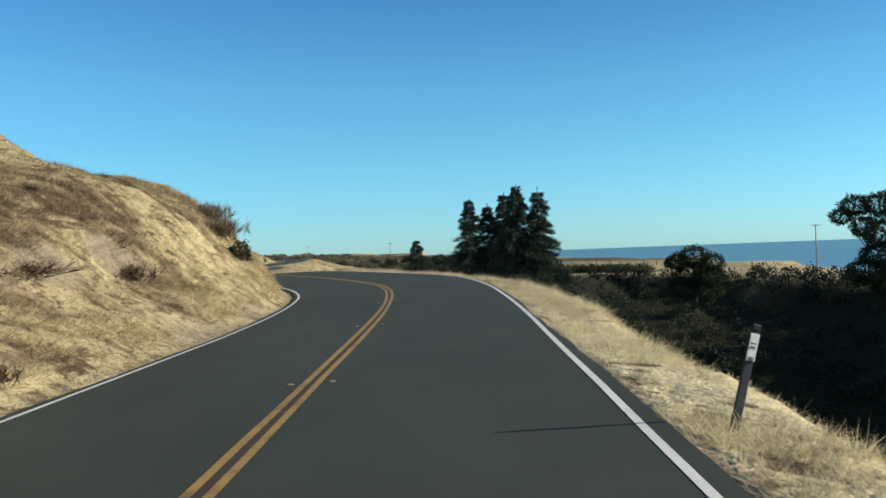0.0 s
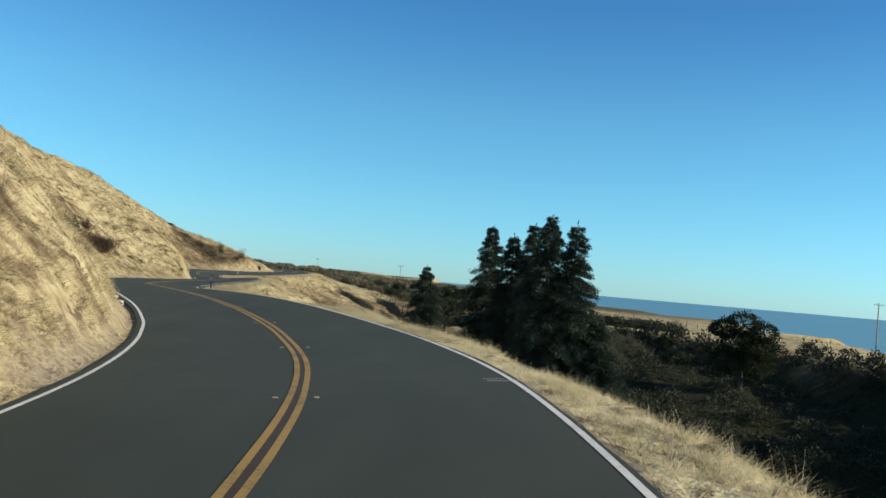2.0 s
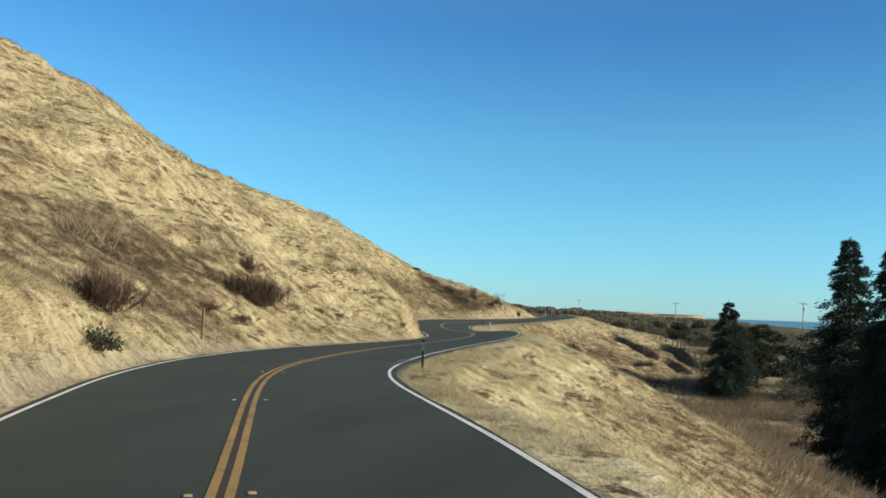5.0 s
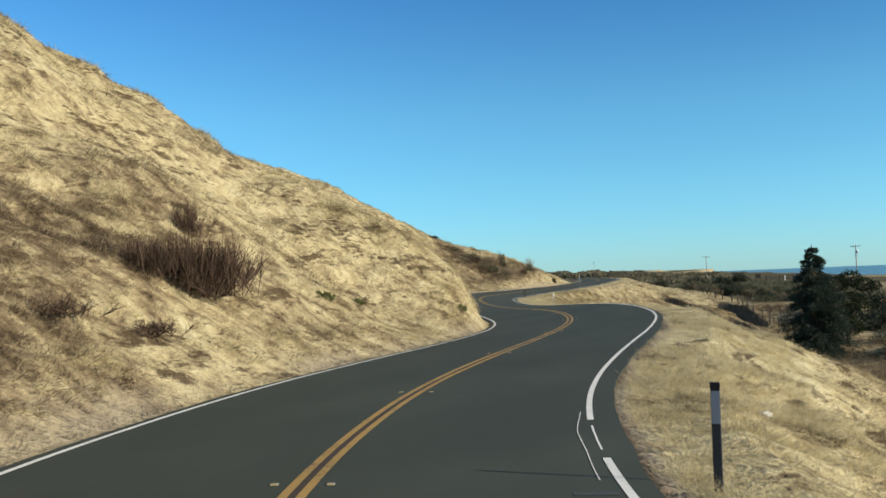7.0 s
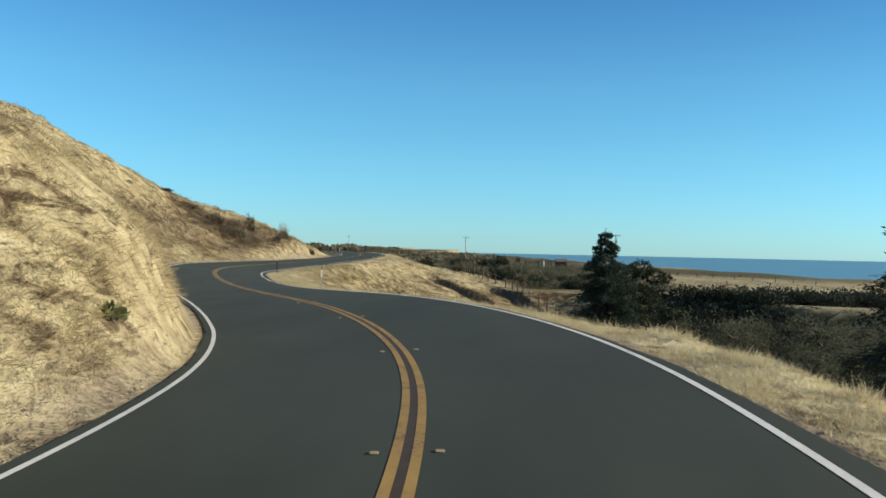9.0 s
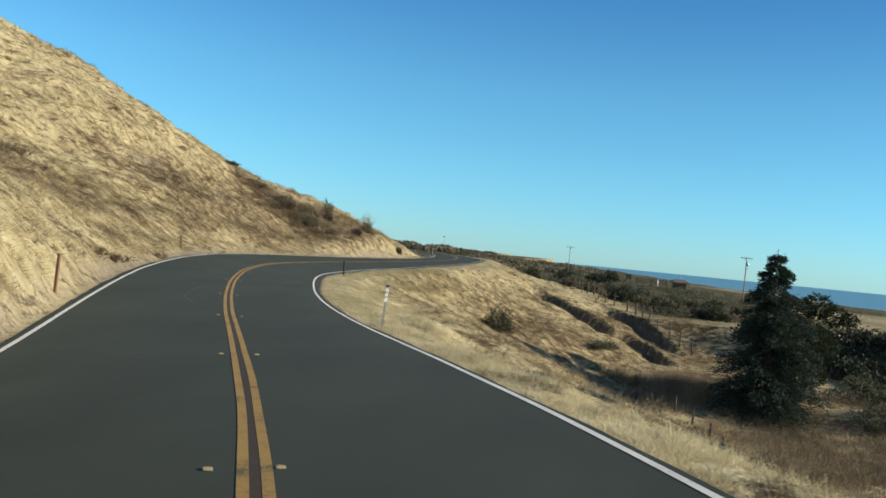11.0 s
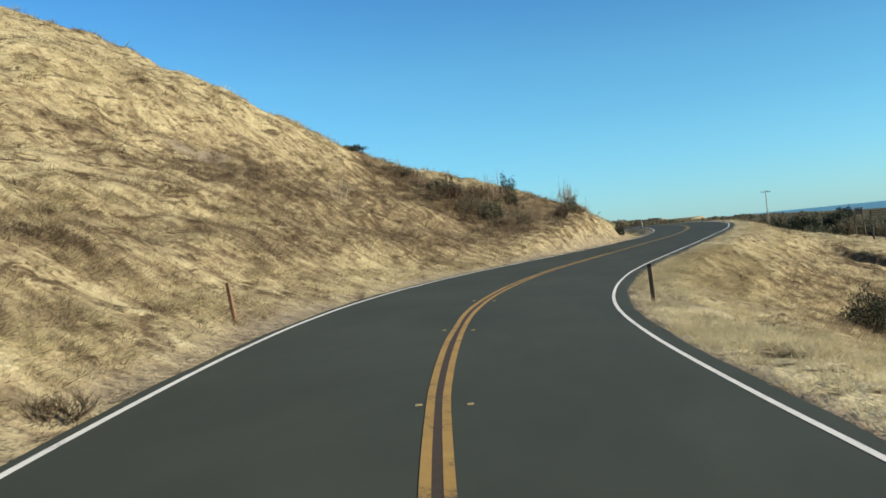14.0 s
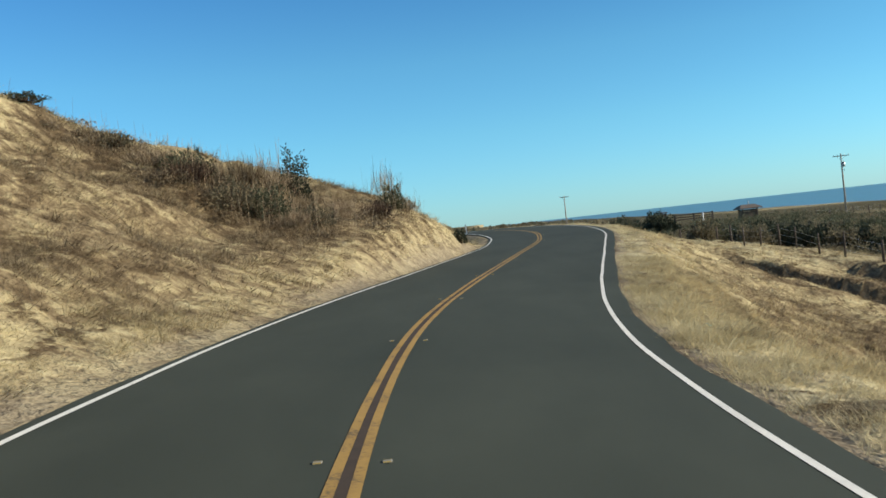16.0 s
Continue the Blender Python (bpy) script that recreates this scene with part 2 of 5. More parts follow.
water, nodes, links, shader = material("sea_water")
v = place_in(nodes, links, (1, 1, 1))
swell, far = noise_in(nodes, links, v, 0.02, 6, 0.7), noise_in(nodes, links, v, 0.0016, 3)
links.new(ramp(nodes, links, far, [(0.3, (0.080, 0.180, 0.225)), (0.7, (0.098, 0.202, 0.245))]), shader.inputs["Base Color"])
shader.inputs["Roughness"].default_value, shader.inputs["IOR"].default_value = 0.32, 1.33
shader.inputs["Specular IOR Level"].default_value = 0.5
bump(nodes, links, swell, shader, 0.5, 2.0)

# ---- the lie of the land ----
# The road's centre line, level, crossfall and lane widths: spline weights every 6 m and every 12 m along y.
CENTRE = [-2.08, -2.16, -2.08, -1.99, -1.91, -1.82, -1.74, -1.64, -1.61, -1.77, -2.34, -3.71, -5.67, -8.07, -10.97, -14.18, -17.21, -19.50, -21.11, -21.90,
    -21.84, -21.68, -22.10, -23.46, -25.42, -27.58, -29.98, -32.48, -34.82, -37.03, -38.89, -40.57, -41.95, -42.79, -43.23, -43.44, -43.17, -42.55,
    -41.79, -40.96, -40.12, -39.21, -38.92, -38.72, -39.04, -39.94, -41.85, -44.64, -49.50, -55.61, -66.87, -77.78, -98.48, -96.28, -113.31]
LEVEL = [-0.21, -0.30, -0.23, -0.00, 0.13, 0.25, 0.47, 0.44, 0.62, 0.46, 0.14, 0.25, 0.36, 0.29, -0.05, -0.19, -0.04, -0.01, -0.07, -0.08, 0.06, 0.26, 0.52,
    0.72, 1.04, 1.06, 1.04, 1.05, 1.04, 1.09, 1.05]
CROSSFALL = [-0.015, -0.038, -0.016, 0.011, 0.042, 0.074, 0.080, 0.071, 0.050, -0.010, -0.033, 0.029, 0.080, 0.087, 0.033, -0.039, -0.075, -0.091, -0.092, -0.072,
    -0.037, -0.004, 0.027, 0.019, -0.005, 0.002, -0.001, 0.001, -0.002, 0.007, -0.000]
LANE_LEFT = [3.36, 3.35, 3.36, 3.39, 3.38, 3.36, 3.34, 3.26, 3.30, 3.34, 3.28, 3.10, 3.10, 3.24, 3.42, 3.50, 3.43, 3.29, 3.14, 3.00, 2.98, 3.01, 3.11, 3.18, 3.14,
    3.16, 3.15, 3.15, 3.14, 3.18, 3.15]
LANE_RIGHT = [3.47, 3.50, 3.45, 3.52, 3.41, 3.28, 3.20, 3.03, 3.13, 3.04, 2.96, 3.07, 3.16, 3.27, 3.16, 3.15, 3.34, 3.37, 3.42, 3.62, 3.79, 3.73, 3.66, 3.42, 3.38,
    3.41, 3.39, 3.41, 3.39, 3.44, 3.40]
HILL_Y = [-15, 5, 20, 32, 40, 46, 52, 58, 66, 78, 90, 98, 104, 110, 118, 132, 148, 165, 180, 195, 207, 217, 228, 245, 270]
HILL_D = [1.5, 4.0, 9.0, 18.0, 32.0, 55.0]
HILL_0 = [0.7, 0.8, 0.9, 1.2, 1.9, 2.2, 1.8, 1.9, 2.2, 1.2, 0.9, 0.6, 0.6, 2.4, 2.6, 1.9, 1.2, 0.7, 0.6, 0.6, 1.6, 2, 0.1, -0.4, -0.4]
HILL_1 = [2.3, 2.3, 2.9, 3.5, 4.3, 4.6, 2.7, 3, 3, 2.7, 2.6, 2.3, 1.8, 4.3, 3.9, 3.7, 2.8, 2.3, 2.3, 1.8, 2.2, 3.2, 1.8, 0.5, -0.4]
HILL_2 = [4.8, 4.7, 4.9, 5.3, 4.9, 4.9, 4.4, 5.7, 4.5, 5, 5.6, 5.9, 5.5, 6.7, 5.2, 5, 4.4, 4.8, 5.3, 4.8, 4.3, 4.4, 4, 1.9, 0.8]
HILL_3 = [9.3, 8.7, 8.5, 8.2, 6.4, 6.3, 8.3, 10.1, 8.2, 9.3, 10.9, 12.4, 11.8, 11.8, 11.3, 9.5, 8.7, 9.9, 11.3, 12.3, 9.4, 7.7, 5.9, 3.7, 2.7]
HILL_4 = [15.9, 15.4, 14.6, 14.3, 12, 12.8, 15.2, 16.9, 14.8, 16, 18.4, 20.2, 20.2, 19.3, 19.8, 17.3, 16.2, 17.9, 19.9, 18.8, 16.9, 14.1, 9.1, 7.7, 7.5]
HILL_5 = [27.1, 25.9, 24.4, 24.9, 22.4, 23.8, 26.5, 28, 25.9, 27.3, 30, 32.2, 32.8, 30.7, 31.3, 30, 29, 29.8, 27.6, 25.3, 24.5, 23.6, 21.6, 16.8, 14.9]
HILLS = [HILL_0, HILL_1, HILL_2, HILL_3, HILL_4, HILL_5]
ROAD_START, ROAD_END = -12.0, 279.0


def spline(weights, first, step, y):
    u = np.abs((np.asarray(y, float)[..., None] - (first + step * np.arange(len(weights)))) / step)
    b = np.where(u < 1, 2 / 3 - u ** 2 + u ** 3 / 2, np.where(u < 2, (2 - u) ** 3 / 6, 0))
    return b @ np.array(weights)


LINE_Y = np.arange(ROAD_START, ROAD_END + 0.1, 0.25)
LINE_X = spline(CENTRE, -24, 6, LINE_Y)
LINE_SLOPE = np.gradient(LINE_X, LINE_Y)
LINE_SEC = np.sqrt(1 + LINE_SLOPE ** 2)
LINE_Z, LINE_FALL = spline(LEVEL, -36, 12, LINE_Y), spline(CROSSFALL, -36, 12, LINE_Y)
LINE_LEFT, LINE_RIGHT = spline(LANE_LEFT, -36, 12, LINE_Y), spline(LANE_RIGHT, -36, 12, LINE_Y)
LINE_S = np.concatenate([[0], np.cumsum(np.hypot(np.diff(LINE_X), np.diff(LINE_Y)))])
# asphalt beyond the edge lines
PAST_LEFT = 0.18 + 0 * LINE_Y
PAST_RIGHT = np.interp(LINE_Y, [0, 8, 20, 60, 74, 84, 100, 112, 140, 152, 165, 200, 240], [0.26, 0.22, 0.09, 0.08, 0.2, 0.40, 0.34, 0.1, 0.14, 0.25, 0.38, 0.45, 0.35])


def along(v, y):
    return np.interp(y, LINE_Y, v)


def road_point(y, off):
    """A point of the road's surface, off metres to the right of the centre line at y."""
    s, n = along(LINE_SLOPE, y), along(LINE_SEC, y)
    return np.stack([along(LINE_X, y) + off / n, y - off * s / n, along(LINE_Z, y) + along(LINE_FALL, y) * off], -1)


def lattice(i, j, seed):
    h = np.sin(i * 127.1 + j * 311.7 + seed * 74.7) * 43758.5453
    return h - np.floor(h)


def value_noise(x, y, size, seed=0):
    x, y = np.asarray(x, float) / size, np.asarray(y, float) / size
    i, j = np.floor(x), np.floor(y)
    u, v = x - i, y - j
    u, v = u * u * (3 - 2 * u), v * v * (3 - 2 * v)
    a, b = lattice(i, j, seed), lattice(i + 1, j, seed)
    c, d = lattice(i, j + 1, seed), lattice(i + 1, j + 1, seed)
    return (a * (1 - u) + b * u) * (1 - v) + (c * (1 - u) + d * u) * v - 0.5


def hermite(x, xs, values):
    """Values (one array per node) at x, through the nodes xs, with rounded joints."""
    xs, values = np.asarray(xs, float), np.asarray(values, float)
    x = np.clip(x, xs[0], xs[-1])
    i = np.clip(np.searchsorted(xs, x) - 1, 0, len(xs) - 2)
    t = np.empty_like(values)
    t[1:-1] = (values[2:] - values[:-2]) / (xs[2:] - xs[:-2]).reshape(-1, *[1] * (values.ndim - 1))
    t[0], t[-1] = (values[1] - values[0]) / (xs[1] - xs[0]), (values[-1] - values[-2]) / (xs[-1] - xs[-2])
    h = xs[i + 1] - xs[i]
    u = (x - xs[i]) / h
    w = (2 * u ** 3 - 3 * u ** 2 + 1, 3 * u ** 2 - 2 * u ** 3, (u ** 3 - 2 * u ** 2 + u) * h, (u ** 3 - u ** 2) * h)
    if values.ndim > 1:
        w = [a[..., None] for a in w]
    return w[0] * values[i] + w[1] * values[i + 1] + w[2] * t[i] + w[3] * t[i + 1]


HILL_NODES = np.concatenate([[0.0], HILL_D, [160.0]])
HILL_TABLE = np.concatenate([np.zeros((len(HILL_Y), 1)), np.array(HILLS).T, np.array(HILLS[-1])[:, None] + 6], 1)


def smooth_max(a, b, r):
    h = np.clip(0.5 + 0.5 * (a - b) / r, 0, 1)
    return b * (1 - h) + a * h + r * h * (1 - h)


def land(x, y):
    """The ground's height, and how much scrub, weeds and bare dirt cover it."""
    x, y = np.broadcast_arrays(np.asarray(x, float), np.asarray(y, float))
    yr = np.clip(y, ROAD_START, ROAD_END)
    cx, sec = along(LINE_X, yr), along(LINE_SEC, yr)
    lz, rz = along(LINE_LEFT, yr) + 0.4, along(LINE_RIGHT, yr) + along(PAST_RIGHT, yr)
    cz, fall = along(LINE_Z, yr), along(LINE_FALL, yr)
    past = np.clip((y - ROAD_END) / 200, 0, 1)
    dl, dr = cx - lz * sec - x, x - cx - rz * sec
    # the hill on the inland side
    rows = hermite(yr, HILL_Y, HILL_TABLE)
    d = np.clip(dl, 0, 159.9)
    k = np.clip(np.searchsorted(HILL_NODES, d, side="right") - 1, 0, len(HILL_NODES) - 2)
    slopes = np.diff(rows, axis=-1) / np.diff(HILL_NODES)
    mids = np.concatenate([slopes[..., :1], (slopes[..., 1:] + slopes[..., :-1]) / 2, slopes[..., -1:]], -1)
    pick = lambda t, n: np.take_along_axis(t, n[..., None], -1)[..., 0]
    h = HILL_NODES[k + 1] - HILL_NODES[k]
    u = (d - HILL_NODES[k]) / h
    hill = (2 * u ** 3 - 3 * u ** 2 + 1) * pick(rows, k) + (3 * u ** 2 - 2 * u ** 3) * pick(rows, k + 1)
    hill += ((u ** 3 - 2 * u ** 2 + u) * pick(mids, k) + (u ** 3 - u ** 2) * pick(mids, k + 1)) * h * 0.6
    hill = hill * np.exp(-np.clip(y - 270, 0, None) / 60)
    rough = np.clip((dl - 0.8) / 5, 0, 1)
    hill += rough * (1.3 * value_noise(x * 0.6, y, 8, 1) * np.clip(dl / 14, 0.12, 1) + 0.75 * value_noise(x, y * 0.7, 2.8, 2) + 0.46 * value_noise(x, y, 1.3, 3) + 0.36 * value_noise(x, y, 0.8, 4))
    hill += rough * np.clip(dl / 6, 0, 1) * 0.5 * value_noise(y + 1.5 * value_noise(x, y, 9, 30), hill * 2.6, 3.4, 29)
    hollow_shade = np.zeros_like(hill)
    for x0, y0, x1, y1, deep in LEDGES:
        ln = np.hypot(x1 - x0, y1 - y0)
        u = ((x - x0) * (x1 - x0) + (y - y0) * (y1 - y0)) / ln ** 2
        off = ((x - x0) * (y1 - y0) - (y - y0) * (x1 - x0)) / ln + 0.5 * value_noise(x, y, 1.6, 25)
        hold = np.clip(5 * u, 0, 1) * np.clip(5 * (1 - u), 0, 1) * np.clip(0.7 + 1.6 * value_noise(x, y, 1.3, 26), 0, 1)
        hill = hill - deep * hold * np.clip(0.5 + off / 0.5, 0, 1) * np.exp(-np.clip(off, 0, None) / 0.9)
        # darkens each ledge's recess: bared soil plus shade painted under the overhang
        hollow_shade = np.maximum(hollow_shade, hold * np.clip(2.4 * np.exp(-(off / 0.32) ** 2), 0, 1.9))
    left = cz - fall * lz - 0.03 + hill + 0.9 * past
    # the seaward side: verge, bank, ravine and the terrace above the sea
    tz = np.interp(y, TERRACE[0], TERRACE[1])
    near = np.interp(y, VERGE[0], VERGE[1])
    later = np.interp(y, LOWER[0], LOWER[1])
    deeper = np.interp(y, [118, 140, 182, 200], [0, 1, 1, 0]) * 5.0 * np.clip((dr - 14.0) / 5.5, 0, 1) ** 1.3 * np.clip((42 - dr) / 14, 0, 1)
    fell = deeper + 0.10 * np.clip(dr, 0, 2.2) + near * np.clip(dr - 1.6, 0, 7) + later * np.clip(dr - 8.6, 0, None)
    spur = 1.0 * np.interp(y, [128, 142, 168, 182], [0, 1, 1, 0]) * np.clip((dr - 2) / 6, 0, 1) * np.clip((22 - dr) / 8, 0, 1)
    base = cz + fall * rz - 0.04 - fell + spur
    base += np.clip((dr - 0.4) / 3, 0, 1) * (0.5 * value_noise(x, y, 5, 5) + 0.34 * value_noise(x, y, 1.6, 6) + 0.34 * value_noise(x, y, 0.85, 16))
    ex = np.interp(y, RIM[0], RIM[1])
    tz = tz - 0.022 * np.clip(x, 0, 75)
    ey = RIM_END + 6 * value_noise(x, y, 14, 7) + 0.12 * (x + 20)
    out_x, out_y = np.clip(ex - x, 0, None), np.clip(ey - y, 0, None)
    inset = np.minimum(0.75 * out_x, np.interp(x, [-12, 4], [0.36, 0.85]) * out_y)
    bank = tz - inset + np.clip(inset / 3, 0, 1) * (1.0 * value_noise(x, y, 9, 8) + 0.5 * value_noise(x, y, 2.2, 9))
    floor = np.interp(y, FLOOR[0], FLOOR[1]) + 1.2 * value_noise(x, y, 8, 10)
    bare = np.zeros_like(base)
    seaward = smooth_max(base, smooth_max(floor, bank, 1.5), 1.2)
    for x0, y0, x1, y1, deep in SCARS:
        ln = np.hypot(x1 - x0, y1 - y0)
        u = ((x - x0) * (x1 - x0) + (y - y0) * (y1 - y0)) / ln ** 2
        off = ((x - x0) * (y1 - y0) - (y - y0) * (x1 - x0)) / ln + 0.5 * value_noise(x, y, 6, 17) + 0.16 * value_noise(x, y, 1.6, 18)
        hold = np.clip(4 * u, 0, 1) * np.clip(4 * (1 - u), 0, 1)
        seaward = seaward - deep * hold * np.clip(0.5 + off / 0.45, 0, 1) * np.exp(-np.clip(off, 0, None) / 3.4)
        bare = np.maximum(bare, hold * np.clip(1.7 * np.exp(-((off - 0.3) / 0.75) ** 2), 0, 1.5) * np.clip(deep, 0, 1))
    z = np.where(dl > 0, left, np.where(dr > 0, seaward, cz + fall * np.clip((x - cx) / sec, -lz, rz) - 0.03 - 0.12 * np.clip((np.minimum(-dl, -dr) - 0.25) / 0.4, 0, 1)))
    shore = np.interp(y, SHORE[0], SHORE[1])
    z = z - 1.1 * np.clip(x - shore, 0, 22)
    z = np.where((dl > 0) & (y > 330), np.maximum(z, -1.5) + 1.2 * value_noise(x, y, 60, 11), z)
    scrub = np.clip((inset - 0.2) / 1.6, 0, 1) * np.clip((np.interp(x, [-10, 3], [205, 244]) - y) / 25, 0, 1) * np.clip((dr - np.interp(y, [60, 100], [8, 24])) / 8, 0, 1) * np.clip((x - np.interp(y, [70, 95, 120, 200], [-60, 4, 8, 4])) / 6, 0, 1)
    fence_x = np.interp(y, [218, 224, 231, 238, 247, 259, 264, 270], [-8, -12.5, -15, -16.5, -18, -19.3, -26, -60])
    plateau = np.clip((y - 229 - 0.25 * np.clip(x + 20, 0, None)) / 6, 0, 1) * np.clip((x - fence_x - 0.5) / 3, 0, 1) * np.clip((dr - 7) / 6, 0, 1) * np.clip((20 - x) / 10, 0, 1) * np.clip((value_noise(x, y, 22, 12) + 0.42) * 4, 0, 1)
    far_left = np.clip((y - 300) / 40, 0, 1) * np.clip((value_noise(x, y, 40, 13) + 0.35) * 4, 0, 1) * np.clip((420 - x * 2 - y * 0.2) / 50, 0, 1)
    scrub = np.maximum(scrub, 0.5 * np.maximum(plateau, far_left))
    weeds = np.interp(y, WEEDS[0], WEEDS[1]) * np.clip((dl - 1.0) / 2, 0, 1) * np.clip((14 - dl) / 6, 0, 1) * 0.4
    for px, py, rx, ry, strong in DRIFTS:
        edge = 1.3 - np.hypot((x - px) / rx, (y - py) / ry) + 1.0 * value_noise(x, y, 3.0, 15) + 0.9 * value_noise(x, y, 1.1, 19)
        weeds = np.maximum(weeds, strong * np.clip(edge * 1.1, 0, 1))
    weeds = np.maximum(weeds, np.clip((dr - np.interp(y, [175, 200], [5.5, 3.0])) / 5, 0, 1) * (0.52 * np.clip((44 - dr) / 8, 0, 1) + 0.5 * value_noise(x, y, 6, 27) + 0.6 * value_noise(x, y, 1.5, 28) + 0.8 * value_noise(x, y, 0.8, 33)) * np.clip((y - 20) / 20, 0, 1) * np.clip((234 - y) / 6, -0.35, 1))
    weeds = weeds - np.interp(y, [-6, 55, 75, 95, 125], [1.4, 1.4, 0.2, 1.0, 1.2]) * np.clip((np.interp(y, [120, 165, 185], [6.5, 5.0, 2.6]) - dr) / 3, 0, 1) * (dr > -0.5)
    dirt = np.clip(1 - np.abs(dl - 0.1) / 0.9, 0, 1) * (dl > -3) * np.clip(0.7 + 1.6 * value_noise(x, y, 3, 14), 0, 1)
    dirt = np.maximum(dirt, np.clip(2.0 - dr / np.interp(y, [55, 80, 110], [0.13, 0.18, 0.27]), 0, 1.7) * (dr > -0.5) * np.clip(0.85 + 0.9 * value_noise(x, y, 1.5, 24), 0, 1))
    # brown patches between the grass clumps of the seaward verge
    clump_gaps = np.clip(2.0 * value_noise(x, y, 0.8, 31) + 1.2 * value_noise(x, y, 2.6, 32) - 0.15, 0, 1.2) * np.clip((4 - dr) / 2, 0, 1) * (dr > 0) * np.clip((y - 130) / 20, 0, 1)
    dirt = np.maximum(dirt, clump_gaps)
    dirt = np.maximum(dirt, np.where(dl > 0, hollow_shade, 0.25 * bare))
    # scar faces borrow the dark weeds tone: brown soil with its shade painted in
    weeds = np.where((dl > 0) | (bare < 0.05), weeds, np.maximum(weeds, 1.4 * bare))
    return z, scrub, weeds, dirt


# heights of the terrace, steepness of the bank, the ravine's rim and floor, and the shore line, along y
TERRACE = ([-200, 180, 230, 260, 320, 420, 900], [-4.6, -4.6, -4.2, -3.5, -2.7, -2.4, -0.5])
VERGE = ([-12, 30, 45, 60, 85, 105, 125, 150, 175, 200, 210, 220, 240, 260], [1.0, 0.95, 0.82, 0.66, 0.46, 0.45, 0.42, 0.36, 0.40, 0.66, 0.60, 0.45, 0.28, 0.20])
LOWER = ([-12, 40, 60, 100, 125, 150, 190, 205, 215, 240], [0.98, 0.98, 0.85, 0.48, 0.46, 0.33, 0.36, 0.38, 0.28, 0.20])
RIM = ([-60, 100, 150, 187, 205, 215, 226, 234], [84, 80, 75, 64, 47, 31, 10, -4])
RIM_END = 226.0
FLOOR = ([-60, 0, 60, 110, 135, 155, 190, 215, 240], [-44, -44, -40, -27, -17, -13.5, -10.5, -8, -6])
# drifts of brown weeds: centre, reach across and along, strength
DRIFTS = ((-9.8, 37.5, 1.5, 3.0, 1.2), (-10.2, 18, 2.2, 12, 1.1), (-7.0, 17, 0.8, 8, 0.5), (-6.2, 12, 0.6, 4, 0.6), (-28.5, 81, 3.5, 7, 1.0), (-32, 87, 3.5, 9, 1.05), (-38.5, 89, 1.6, 7, 0.8), (-33.6, 94, 1.2, 5, 0.95), (-56.5, 188, 3.5, 9, 0.61), (-53, 196, 3.5, 7, 0.6), (-54.5, 203.5, 3.0, 3.5, 1.1), (-57, 206.5, 2.5, 2.5, 1.1), (-51, 206, 4, 5.5, 1.1), (-55.5, 208, 3.5, 3, 0.95), (-50.5, 205, 2.5, 3, 1.1),
          (-46.8, 212, 2, 4, 0.8), (-40.4, 146.2, 0.9, 2.2, 0.4), (-51.7, 156.5, 1.6, 2.6, 0.75), (-57.6, 185, 2, 3, 0.6), (-53, 175, 1.5, 9, 0.75), (-53.5, 187, 2.0, 9, 0.85), (-58, 175, 0.7, 2.5, 0.9), (-47.5, 163, 0.8, 2.2, 0.8), (-46.5, 152.5, 1.3, 3, 0.7), (-50.4, 171.3, 0.6, 1.6, 0.9), (-43, 155, 1.2, 4, 0.45), (-52.8, 178, 2.2, 3, 0.45), (-51.5, 155, 2.5, 5, 0.43), (-62, 186, 2.5, 4, 0.43), (-70, 176, 5, 4, 0.29), (-24, 205, 8, 12, 0.29), (-14, 190, 9, 9, 0.36), (0, 100, 5, 25, 0.43))
SCARS = ((-28.6, 231.6, -16.4, 222.2, 1.9), (-17.0, 225.6, -11.4, 213.6, 1.7), (-18.8, 236.0, -9.6, 219.6, 1.6))
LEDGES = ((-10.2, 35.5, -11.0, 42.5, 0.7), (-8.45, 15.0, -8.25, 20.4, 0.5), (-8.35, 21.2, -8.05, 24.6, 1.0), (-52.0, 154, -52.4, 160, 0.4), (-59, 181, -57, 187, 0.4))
SHORE = ([-400, 100, 190, 250, 290, 350, 400, 440, 500, 750, 1200, 2600, 4800], [112, 108, 104, 104, 104, 100, 90, 70, 40, -8, -130, -700, -1800])
WEEDS = ([-12, 15, 40, 55, 62, 95, 104, 150, 163, 176, 190, 200, 220, 230], [1.3, 1.3, 0.4, 0.3, 1.3, 1.1, -0.4, -1.8, -0.6, 1.8, 2.4, 2.0, 0.8, 0.2])

# ---- building helpers ----


def mesh_of(name, verts, faces, mat, smooth=False, attributes=None):
    """A mesh from arrays: faces all with the same number of corners."""
    verts, faces = np.asarray(verts, np.float32), np.asarray(faces, np.int32)
    me = bpy.data.meshes.new(name)
    me.vertices.add(len(verts))
    me.vertices.foreach_set("co", verts.ravel())
    n = faces.shape[1]
    me.loops.add(faces.size)
    me.loops.foreach_set("vertex_index", faces.ravel())
    me.polygons.add(len(faces))
    me.polygons.foreach_set("loop_start", np.arange(0, faces.size, n, dtype=np.int32))
    me.polygons.foreach_set("use_smooth", np.full(len(faces), smooth))
    for key, values in (attributes or {}).items():
        a = me.attributes.new(key, "FLOAT", "POINT")
        a.data.foreach_set("value", np.asarray(values, np.float32))
    me.materials.append(mat)
    me.update(calc_edges=True)
    me.validate()
    return me


def thing(name, label, category, at=(0, 0, 0), group="", turn=0.0):
    ob = new(name)
    ob.matrix_world = pose(*at, 0, 0, turn)
    ob.empty_display_size = 0.2
    return tagged(ob, label, category, group)


